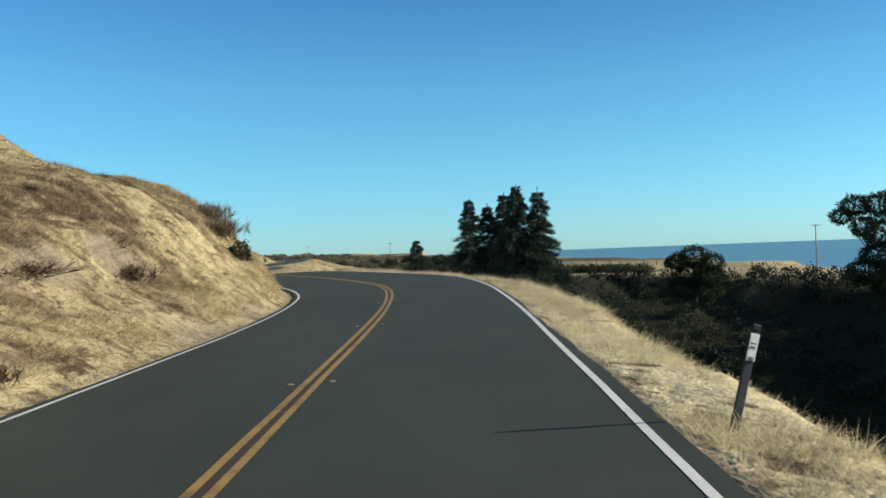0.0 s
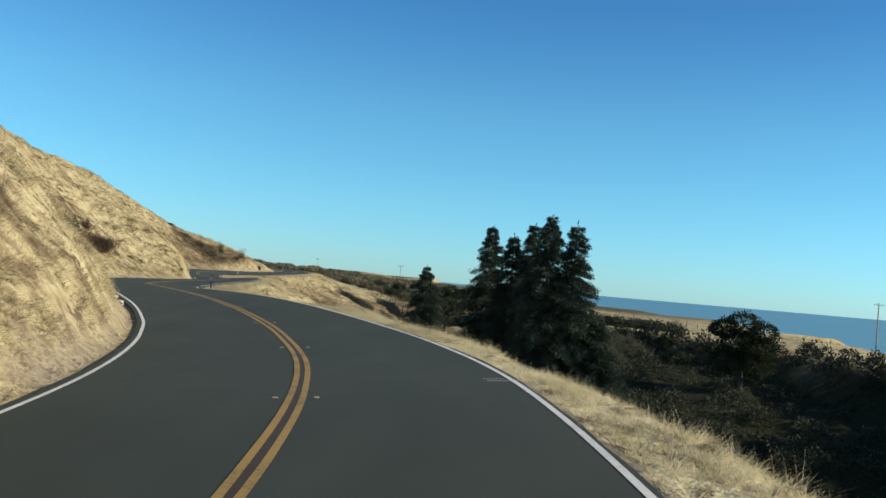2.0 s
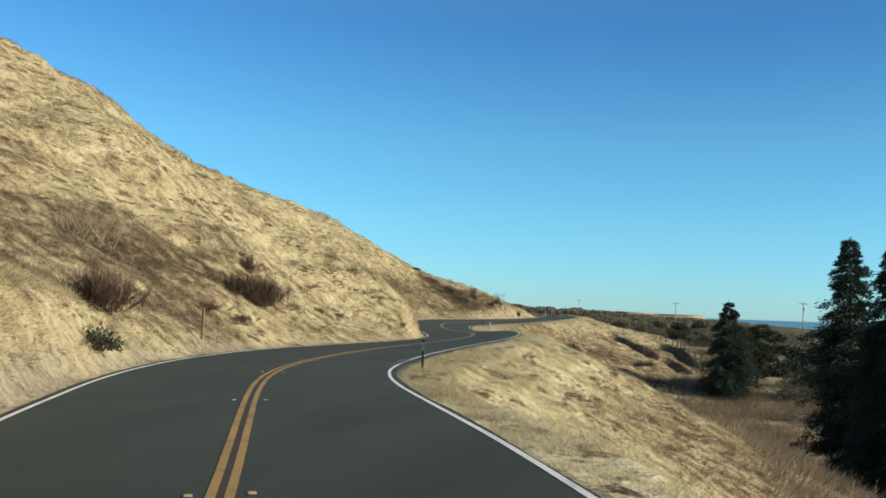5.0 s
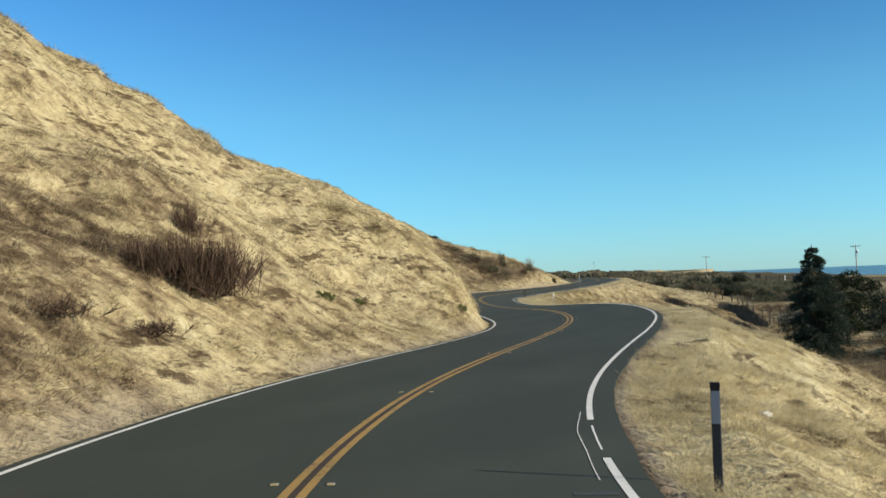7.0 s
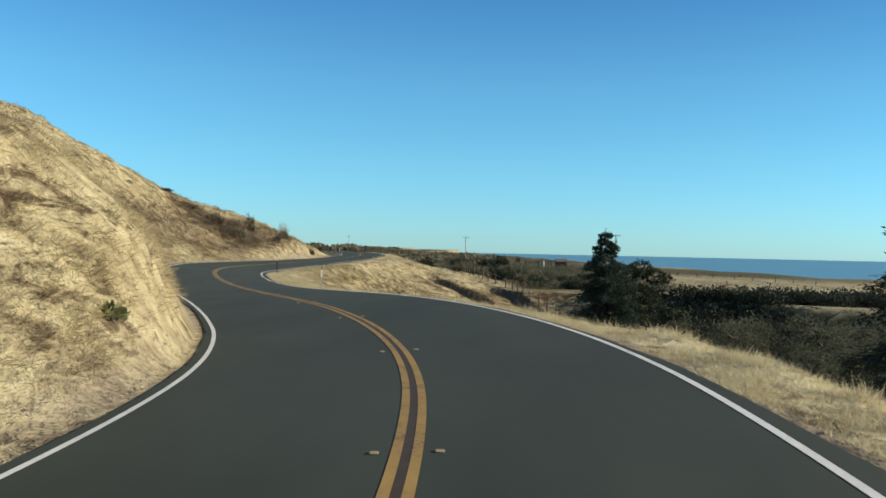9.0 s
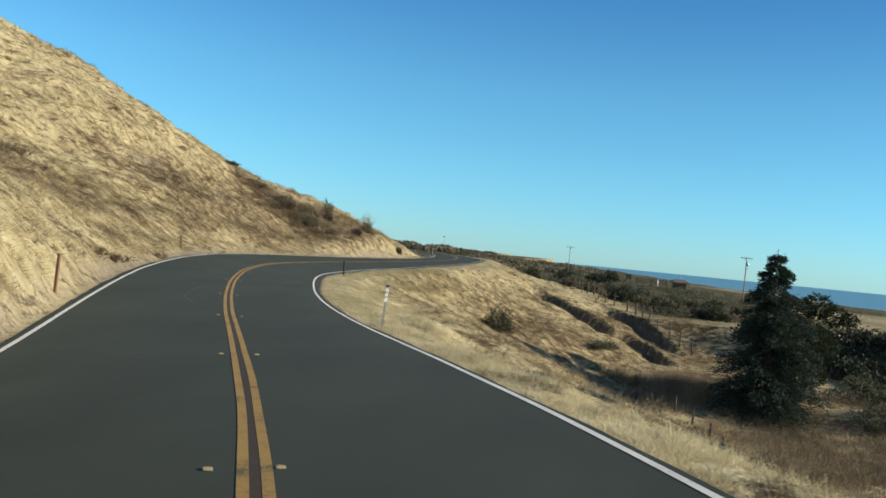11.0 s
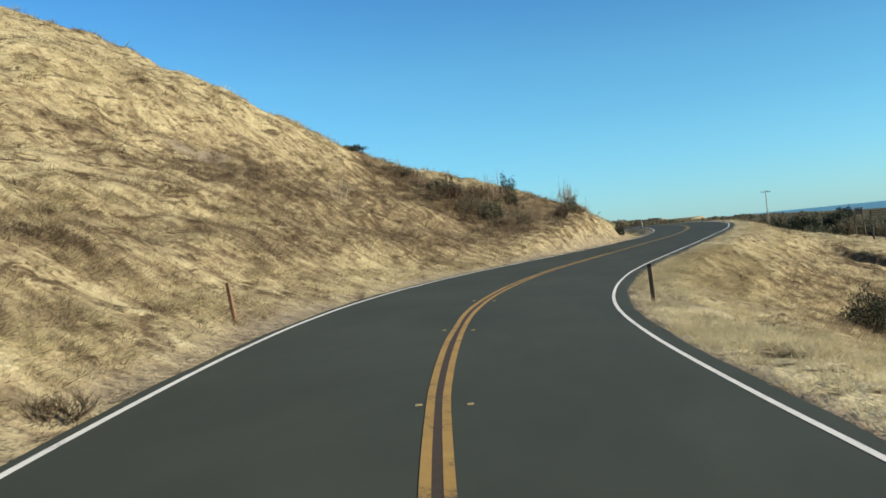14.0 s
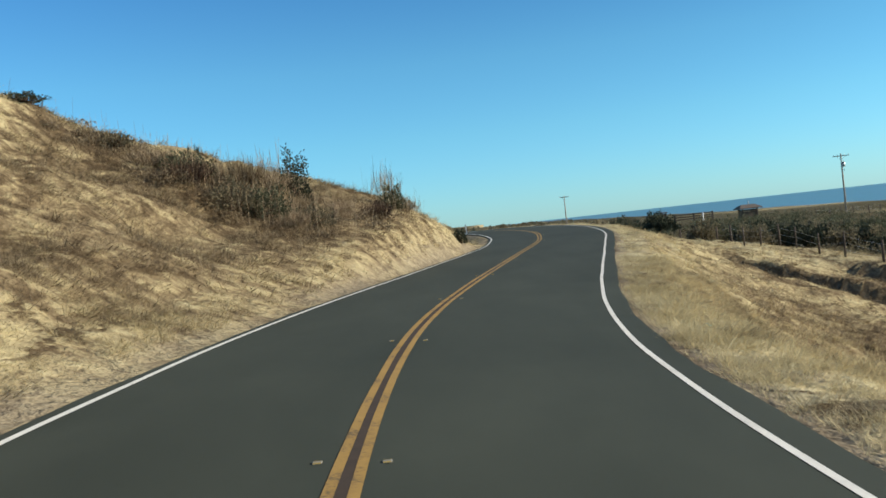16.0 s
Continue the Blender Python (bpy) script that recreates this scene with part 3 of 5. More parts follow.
def part(name, shape, mat, parent, label="", kind=""):
    """Links a bmesh or a mesh as one mesh object under a thing or a part, in the parent's own coordinates."""
    if isinstance(shape, bmesh.types.BMesh):
        me = bpy.data.meshes.new(name)
        shape.to_mesh(me)
        shape.free()
        me.materials.append(mat)
    else:
        me = shape
    ob = new(name, me)
    ob.parent = parent
    return tagged(ob, label, kind=kind)


def box(size, at=(0, 0, 0), turn=(0, 0, 0), bevel=0.0):
    bm = bmesh.new()
    bmesh.ops.create_cube(bm, size=1, matrix=pose(*at, *turn) @ Matrix.Diagonal((*size, 1)))
    if bevel:
        bmesh.ops.bevel(bm, geom=bm.edges[:], offset=bevel, segments=1, affect="EDGES")
    return bm


def rod(points, radii, sides=8, cap=True):
    """A round bar through points, with a radius at each."""
    bm = bmesh.new()
    rings = []
    pts = [Vector(p) for p in points]
    for i, p in enumerate(pts):
        way = (pts[min(i + 1, len(pts) - 1)] - pts[max(i - 1, 0)]).normalized()
        side = way.orthogonal().normalized() if abs(way.z) < 0.95 else (Vector((1, 0, 0)) - way * way.x).normalized()
        up = way.cross(side)
        r = radii[i] if hasattr(radii, "__len__") else radii
        rings.append([bm.verts.new(p + (side * math.cos(a) + up * math.sin(a)) * r) for a in np.linspace(0, 2 * math.pi, sides, endpoint=False)])
    for a, b in zip(rings, rings[1:]):
        for i in range(sides):
            bm.faces.new((a[i], a[(i + 1) % sides], b[(i + 1) % sides], b[i])).smooth = sides > 5
    if cap:
        bm.faces.new(rings[0][::-1])
        bm.faces.new(rings[-1])
    return bm


def joined(*shapes):
    """One bmesh out of several."""
    out = shapes[0]
    for s in shapes[1:]:
        me = bpy.data.meshes.new("joint")
        s.to_mesh(me)
        s.free()
        out.from_mesh(me)
        bpy.data.meshes.remove(me)
    return out


def ground_z(x, y):
    return float(land(x, y)[0])


def ribbon(y, a, b, lift):
    """A strip of the road's surface between the offsets a and b (arrays or numbers), lift above it."""
    a, b = np.broadcast_to(a, y.shape), np.broadcast_to(b, y.shape)
    p, q = road_point(y, a), road_point(y, b)
    p[:, 2] += lift
    q[:, 2] += lift
    n = len(y)
    i = np.arange(n - 1)
    return np.concatenate([p, q]), np.stack([i, n + i, n + i + 1, i + 1], 1)


# ---- the ground, the sea and the road ----
side_steps = [0, 0.3, 0.6, 0.9, 1.2, 1.55, 1.9, 2.3, 2.7, 3.1, 3.5, 3.9, 4.35, 4.8, 5.3, 5.8, 6.3, 6.8, 7.35, 7.9, 8.45, 9, 9.6, 10.2, 10.9, 11.6, 12.3, 13, 13.8, 14.6, 15.4, *[16.2 + 0.8 * k for k in range(30)], *[40.4 + 1.2 * k for k in range(16)],
              60, 65, 70, 75, 80, 86, 92, 98, 105, 115, 130, 150, 180, 220, 280, 360, 480, 650, 900, 1300, 1900, 2800]
row_y = np.concatenate([[-900, -500, -300, -180, -110, -70, -45, -30, -20], np.arange(-12, 249.9, 0.38), np.arange(250, 279.1, 0.8), [280, 283, 286, 290, 294, 298, 303, 308, 314, 320, 327, 335, 344, 354, 365, 378, 392, 408, 426, 446,
                        470, 500, 540, 590, 650, 730, 840, 1000, 1250, 1600, 2100, 2800, 3700, 4600]])
clamped = np.clip(row_y, ROAD_START, ROAD_END)
blend = np.clip((row_y - ROAD_END) / 60, 0, 1)
sec_row = along(LINE_SEC, clamped)
cx_row = along(LINE_X, clamped) * (1 - blend) + -60 * blend
left_row, right_row = cx_row - (along(LINE_LEFT, clamped) + 0.4) * sec_row, cx_row + (along(LINE_RIGHT, clamped) + along(PAST_RIGHT, clamped)) * sec_row
columns = [left_row - d for d in side_steps[::-1]] + [left_row * (1 - f) + right_row * f for f in (0.02, 0.06, 0.12, 0.5, 0.88, 0.94, 0.98)] + [right_row + d for d in side_steps]
gx = np.stack(columns, 1)
gy = np.repeat(row_y[:, None], gx.shape[1], 1)
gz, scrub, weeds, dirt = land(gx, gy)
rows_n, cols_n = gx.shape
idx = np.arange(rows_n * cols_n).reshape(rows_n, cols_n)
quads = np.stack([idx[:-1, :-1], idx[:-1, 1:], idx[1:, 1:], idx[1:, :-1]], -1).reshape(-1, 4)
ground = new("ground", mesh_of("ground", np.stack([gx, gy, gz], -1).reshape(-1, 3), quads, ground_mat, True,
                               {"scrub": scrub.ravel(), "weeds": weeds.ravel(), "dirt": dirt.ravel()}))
tagged(ground, "dry golden grass hillside, ravine and coastal terrace", "ground", kind="structure")

sea_rows = np.concatenate([np.linspace(-2500, -100, 12), np.linspace(0, 1500, 40), np.linspace(1700, 4900, 28)])
sea_shore = np.interp(sea_rows, SHORE[0], SHORE[1]) + 4
sy = np.repeat(sea_rows[:, None], 20, 1)
sx = sea_shore[:, None] + np.linspace(0, 1, 20)[None] ** 1.6 * (np.sqrt(4945.0 ** 2 - sea_rows ** 2) - sea_shore)[:, None]
si = np.arange(sx.size).reshape(sx.shape)
sea_quads = np.stack([si[:-1, :-1], si[:-1, 1:], si[1:, 1:], si[1:, :-1]], -1).reshape(-1, 4)
sea = new("water", mesh_of("water", np.stack([sx.ravel(), sy.ravel(), np.full(sx.size, -16.0)], 1), sea_quads, water, True))
tagged(sea, "calm blue ocean reaching the horizon", "sea", kind="structure")

road_y = LINE_Y
offsets = np.linspace(-1, 1, 13)
left_edge = -(along(LINE_LEFT, road_y) + along(PAST_LEFT, road_y) + 0.06 * value_noise(road_y, 0 * road_y, 2.3, 20) + 0.03 * value_noise(road_y, 0 * road_y, 0.9, 21))
right_edge = along(LINE_RIGHT, road_y) + along(PAST_RIGHT, road_y) + 0.10 * value_noise(road_y, 0 * road_y, 2.7, 22) + 0.04 * value_noise(road_y, 0 * road_y, 0.9, 23)
sheets = []
for f in np.linspace(0, 1, 11):
    p = road_point(road_y, left_edge * (1 - f) + right_edge * f)
    sheets.append(p)
low_l, low_r = sheets[0].copy(), sheets[-1].copy()
low_l[:, 2] -= 0.2
low_r[:, 2] -= 0.2
sheets = np.stack([low_l, *sheets, low_r], 1)
ri = np.arange(sheets.shape[0] * sheets.shape[1]).reshape(sheets.shape[:2])
road_quads = np.stack([ri[:-1, :-1], ri[:-1, 1:], ri[1:, 1:], ri[1:, :-1]], -1).reshape(-1, 4)
road = new("road", mesh_of("road", sheets.reshape(-1, 3), road_quads, asphalt, False))
tagged(road, "smooth dark grey two-lane asphalt road with cambered bends", "road", kind="structure")


def marking(name, y, a, b, mat, label, lift=0.005):
    ob = new(name, mesh_of(name, *ribbon(y, a, b, lift), mat))
    return tagged(ob, label, "road marking", kind="structure")


def wander(y, seed, amount=0.012):
    return amount * 2 * value_noise(y, 0 * y, 2.5, seed)


mark_y = LINE_Y
marking("edge_line_inland", mark_y, -along(LINE_LEFT, mark_y) - 0.042 + wander(mark_y, 31), -along(LINE_LEFT, mark_y) + 0.042 + wander(mark_y, 31), white_paint, "thin white painted line along the asphalt edge")
for keep, share in ((mark_y < 82.3, 1.0), ((mark_y > 82.5) & (mark_y < 84.7), 0.3), (mark_y > 84.9, 1.0)):
    y = mark_y[keep]
    wide = share * np.interp(y, [60, 76, 84, 100, 110, 150], [0.042, 0.044, 0.044, 0.043, 0.042, 0.043])
    marking("edge_line_seaward", y, along(LINE_RIGHT, y) - wide + wander(y, 33), along(LINE_RIGHT, y) + wide + wander(y, 33), white_paint, "white painted edge line, broken and re-laid in the bend")
aside = np.interp(mark_y, [38, 42, 48, 110, 115, 120, 126, 130, 150, 158, 165], [0, -0.04, 0, 0, 0.05, 0.10, 0.04, 0, 0, -0.07, 0])
for name, lo, hi in (("centre_line", -0.132, -0.042), ("centre_line", 0.042, 0.132)):
    w = aside + wander(mark_y, 35 if lo < 0 else 36, 0.008)
    marking(name, mark_y, lo + w, hi + w, yellow_paint, "worn yellow painted stripe of the double centre line")
marking("centre_seam", mark_y, aside - 0.042 + wander(mark_y, 35, 0.008), aside + 0.042 + wander(mark_y, 36, 0.008), tar, "brownish seam between the yellow stripes", 0.003)
smear_y = np.linspace(81.1, 85.7, 30)
smear_off = np.interp(smear_y, [81.1, 82.6, 84.0, 85.7], [2.81, 2.83, 2.80, 2.86]) + 0.02 * value_noise(smear_y, 0 * smear_y, 0.6, 63)
marking("paint_smear", smear_y, smear_off - 0.006, smear_off + 0.006, white_paint, "thin smeared trace of white line paint on asphalt")
marking("paint_smear", np.array([80.46, 80.52, 80.6]), 2.5, 2.9, scuff, "pale paint smudge on asphalt", 0.004)


for y0, y1, a, b in ((35.08, 35.11, 2.8, 3.35), (35.3, 35.325, 2.75, 3.1)):
    marking("paint_smear", np.array([y0, (y0 + y1) / 2, y1]), a, b, white_paint, "short white paint dash beside the edge line", 0.006)
for pts in (((139.6, -0.9), (141.2, -1.25), (142.6, -1.2)), ((143.2, -1.2), (144.6, -1.05), (146.4, -0.75)), ((129.0, -2.2), (129.25, -1.7)), ((129.2, -1.5), (128.7, -1.0)), ((127.1, -2.9), (127.2, -2.5)), ((127.9, -1.9), (128.0, -1.5)), ((35.0, -2.6), (35.8, -2.2), (36.4, -1.4))):
    pts = sorted(pts)
    y = np.linspace(pts[0][0], pts[-1][0], 30)
    c = np.interp(y, [p[0] for p in pts], [p[1] for p in pts]) + 0.05 * value_noise(y, 0 * y, 0.5, 61)
    marking("tyre_scuff", y, c - 0.02 - 0.04 * value_noise(y, 0 * y, 0.4, 62), c + 0.025, scuff, "faint pale scuff mark on asphalt", 0.003)


def road_marker(y, off, mat, label):
    """A raised pavement marker: a low bevelled body with a sloping reflective face on each side."""
    p = road_point(np.array([y]), np.array([off]))[0]
    ang = -math.degrees(math.atan(float(along(LINE_SLOPE, y))))
    ob = thing("road_marker", label, "road marker", (p[0], p[1], p[2] + 0.004), "raised markers beside the centre line", -ang * -1)
    bm = bmesh.new()
    prof = [(-0.038, 0.0), (-0.022, 0.010), (0.022, 0.010), (0.038, 0.0)]
    a, b = [bm.verts.new((-0.038, u, v)) for u, v in prof], [bm.verts.new((0.038, u, v)) for u, v in prof]
    for i in range(3):
        bm.faces.new((a[i], b[i], b[i + 1], a[i + 1]))
    bm.faces.new(a)
    bm.faces.new(b[::-1])
    bmesh.ops.bevel(bm, geom=bm.edges[:], offset=0.003, segments=1, affect="EDGES")
    part("body", bm, reflector_white, ob)
    for s in (-1, 1):
        part("lens", box((0.060, 0.014, 0.003), (0, s * 0.031, 0.0065), (s * -34, 0, 0)), mat, ob)
    return ob


marker_y = np.interp(np.arange(-1, 34), [-1, 0, 1, 2, 3, 4, 5, 6, 7, 11, 16, 19, 20, 21, 23, 24, 25, 33], [4.4, 11.5, 19.4, 26.7, 33.6, 40.4, 47.2, 53.6, 60.0, 88.0, 122.8, 143.6, 150.5, 157.4, 171.5, 178.5, 186.0, 244.0])
for my in marker_y:
    for off in (-0.27, 0.27):
        road_marker(float(my), off, reflector_yellow, "low ceramic road marker with amber reflective faces")

# ---- dry grass ----
rng = np.random.default_rng(7)


def tufts(x, y, blades, length, width, spread, fine=True, rise=0.5, stray=1.0):
    """Tussocks of arching blades that lie over down the slope, one island per blade, and what covers the ground there."""
    n = len(x) * blades
    e = 0.45
    sx = (land(x + e, y)[0] - land(x - e, y)[0]) / (2 * e)
    sy = (land(x, y + e)[0] - land(x, y - e)[0]) / (2 * e)
    up = np.stack([-sx, -sy, np.ones_like(sx)], 1)
    up /= np.linalg.norm(up, axis=1)[:, None]
    way = np.arctan2(-sy, -sx) + rng.normal(0, 0.4, len(x)) + 1.4 * value_noise(x, y, 2.4, 42)
    up, steep = np.repeat(up, blades, 0), np.repeat(np.hypot(sx, sy), blades)
    # blades fan out from the tussock's heart and hang over down the slope
    lean, fan = np.clip(steep * 1.2, 0.2, 0.8) * 0.8 / stray, rng.uniform(0, 2 * math.pi, n)
    way = np.repeat(way, blades)
    way = np.arctan2(lean * np.sin(way) + np.sin(fan), lean * np.cos(way) + np.cos(fan))
    long = np.repeat(length * rng.uniform(0.6, 1.25, len(x)), blades) * rng.uniform(0.55, 1.15, n)
    ox, oy = rng.normal(0, spread, n), rng.normal(0, spread, n)
    bx, by = np.repeat(x, blades) + ox, np.repeat(y, blades) + oy
    bz, cover_scrub, cover_weeds, _ = (np.repeat(c, blades) for c in land(x, y))
    bz = bz + ox * np.repeat(sx, blades) + oy * np.repeat(sy, blades)
    fwd = np.stack([np.cos(way), np.sin(way), np.zeros(n)], 1)
    fwd -= up * np.sum(fwd * up, 1)[:, None]
    fwd /= np.linalg.norm(fwd, axis=1)[:, None]
    turn = rng.normal(0, 0.5, n)[:, None]
    across = np.cross(up, fwd) + up * turn
    across *= (width * rng.uniform(0.6, 1.3, n) / 2)[:, None]
    lift = (rise * rng.uniform(0.5, 1.2, n))[:, None]
    low = np.stack([bx, by, bz - 0.04], 1)
    ln = long[:, None]
    mid = low + up * ln * lift * 0.66 + fwd * ln * 0.36
    top = low + up * ln * lift * rng.uniform(0.6, 1.15, n)[:, None] + fwd * ln * 0.9
    if fine:
        v, i = np.stack([low - across * 0.7, low + across * 0.7, mid + across, mid - across, top], 1), np.arange(n) * 5
        t = np.concatenate([np.stack([i, i + 1, i + 2], 1), np.stack([i, i + 2, i + 3], 1), np.stack([i + 3, i + 2, i + 4], 1)])
    else:
        v, i = np.stack([low - across, low + across, top], 1), np.arange(n) * 3
        t = np.stack([i, i + 1, i + 2], 1)
    k = v.shape[1]
    return v.reshape(-1, 3), t, np.repeat(cover_scrub, k), np.repeat(cover_weeds, k)


def grass(name, label, groups):
    n, faces = 0, []
    for v, f, _, _ in groups:
        faces.append(f + n)
        n += len(v)
    v, sc, we = (np.concatenate([g[k] for g in groups]) for k in (0, 2, 3))
    ob = new(name, mesh_of(name, v, np.concatenate(faces), grass_mat, False, {"scrub": sc, "weeds": we}))
    return tagged(ob, label, "grass", kind="stuff")


def verge_points(n, side, near, far, y0, y1, power=1.0):
    """Random places beside the road, side -1 inland or 1 seaward, between two distances from the asphalt."""
    y = rng.uniform(y0, y1, n)
    d = near + (far - near) * rng.uniform(0, 1, n) ** power
    sec = along(LINE_SEC, y)
    if side < 0:
        x = along(LINE_X, y) - (along(LINE_LEFT, y) + 0.4) * sec - d
    else:
        x = along(LINE_X, y) + (along(LINE_RIGHT, y) + along(PAST_RIGHT, y)) * sec + d
    keep = rng.uniform(0, 1, n) < np.clip(0.55 + 1.3 * value_noise(x, y, 0.75, 43) + 0.9 * value_noise(x, y * 0.7, 2.4, 40), 0.14, 1)
    if side > 0:
        keep |= rng.uniform(0, 1, n) < np.interp(y, [110, 140], [0.5, 0.15])
    keep &= (land(x, y)[3] < 1.05) | (rng.uniform(0, 1, n) < 0.12)
    return x[keep], y[keep]


def verge(side, n, near, far, y0, y1, blades, length, width, spread, power=1.0, fine=True, rise=0.5, stray=1.0):
    x, y = verge_points(n, side, near, far, y0, y1, power)
    h = length * np.clip(0.95 + 0.9 * value_noise(x, y, 3.5, 41) + 1.0 * value_noise(x, y, 0.8, 44), 0.55, 1.8)
    if side > 0:
        gap = x - along(LINE_X, y) - (along(LINE_RIGHT, y) + along(PAST_RIGHT, y)) * along(LINE_SEC, y)
        h = np.minimum(h, 0.14 + 0.5 * gap)
        spread = np.repeat(np.clip(gap * 0.3, 0.01, spread), blades)
    return tufts(x, y, blades, h, width, spread, fine, rise, stray)


grass("grass_inland", "dry golden bunch grass on the road cut", [
    verge(-1, 46000, 0.45, 7, -6, 192, 12, 0.26, 0.013, 0.06, 1.1, False, 0.9, 1.0),
    verge(-1, 16000, 0.5, 13, -6, 196, 11, 0.28, 0.018, 0.12, 1.0, False, 0.7, 1.2),
    verge(-1, 2600, 0.55, 7, 190, 232, 9, 0.40, 0.026, 0.10, 1.1, False, 0.9, 1.3),
    verge(-1, 36000, 6, 17, -6, 205, 11, 0.26, 0.018, 0.08, 1.1, False, 0.9, 1.1),
    verge(-1, 2600, 6, 17, 200, 236, 8, 0.42, 0.035, 0.15, 1.1, False, 0.9, 1.3),
    verge(-1, 34000, 15, 32, -6, 240, 9, 0.30, 0.030, 0.12, 1.2, False, 0.9, 1.2),
    verge(-1, 26000, 28, 75, 10, 240, 8, 0.38, 0.050, 0.18, 1.2, False, 0.9, 1.2)])
grass("grass_seaward", "bleached straw-coloured grass along the road's seaward verge", [
    verge(1, 30000, 0.06, 3.8, -6, 108, 13, 0.23, 0.008, 0.06, 1.0, False, 0.9, 0.8),
    verge(1, 30000, 0.06, 3.8, 100, 206, 13, 0.22, 0.011, 0.06, 1.0, False, 0.9, 1.0),
    verge(1, 2600, 0.12, 2.6, 125, 206, 34, 0.30, 0.011, 0.16, 1.0, False, 0.5, 1.0),
    verge(1, 16000, 0.15, 7, -6, 190, 10, 0.22, 0.012, 0.12, 1.0, False, 0.6, 1.0),
    verge(1, 6000, 0.15, 3.8, 184, 262, 8, 0.30, 0.020, 0.11, 1.0, False, 0.8, 1.2),
    verge(1, 26000, 3.0, 10, -6, 206, 10, 0.25, 0.014, 0.08, 1.0, False, 0.8, 1.0),
    verge(1, 5000, 3.0, 10, 188, 262, 8, 0.34, 0.030, 0.15, 1.0, False, 0.8, 1.2),
    verge(1, 24000, 9, 28, 30, 255, 8, 0.34, 0.030, 0.12, 1.0, False, 0.8, 1.2)])

# ---- trees and shrubs ----


def sprays(points, ways, length, width, droop, r):
    """Flat sprays of foliage: one folded leaf shape per point, pointing along its way."""
    n = len(points)
    ways = ways + r.normal(0, 0.35, (n, 3))
    ways[:, 2] -= droop
    ways /= np.linalg.norm(ways, axis=1)[:, None] + 1e-6
    side = np.cross(ways, r.normal(0, 1, (n, 3)))
    side /= np.linalg.norm(side, axis=1)[:, None] + 1e-6
    ln, wd = length * r.uniform(0.6, 1.3, (n, 1)), width * r.uniform(0.6, 1.3, (n, 1))
    a, b = points - ways * ln * 0.15, points + ways * ln
    c, d = points + ways * ln * 0.4 + side * wd, points + ways * ln * 0.45 - side * wd
    v = np.stack([a, c, b, d], 1).reshape(-1, 3)
    i = np.arange(n) * 4
    return v, np.stack([i, i + 1, i + 2, i + 3], 1)


def limb_mesh(starts, ends, r0, r1, mat):
    """Many three-sided tapering limbs as one mesh."""
    way = ends - starts
    way /= np.linalg.norm(way, axis=1)[:, None] + 1e-6
    s1 = np.cross(way, np.array([0.3, 0.2, 0.93]))
    s1 /= np.linalg.norm(s1, axis=1)[:, None] + 1e-6
    s2 = np.cross(way, s1)
    v = []
    for base, rad in ((starts, r0), (ends, r1)):
        for a in (0, 2.094, 4.189):
            v.append(base + (s1 * math.cos(a) + s2 * math.sin(a)) * np.broadcast_to(rad, len(starts))[:, None])
    v = np.stack(v, 1).reshape(-1, 3)
    i = np.arange(len(starts)) * 6
    f = np.concatenate([np.stack([i + k, i + (k + 1) % 3, i + 3 + (k + 1) % 3, i + 3 + k], 1) for k in range(3)])
    return mesh_of("limbs", v, f, mat)


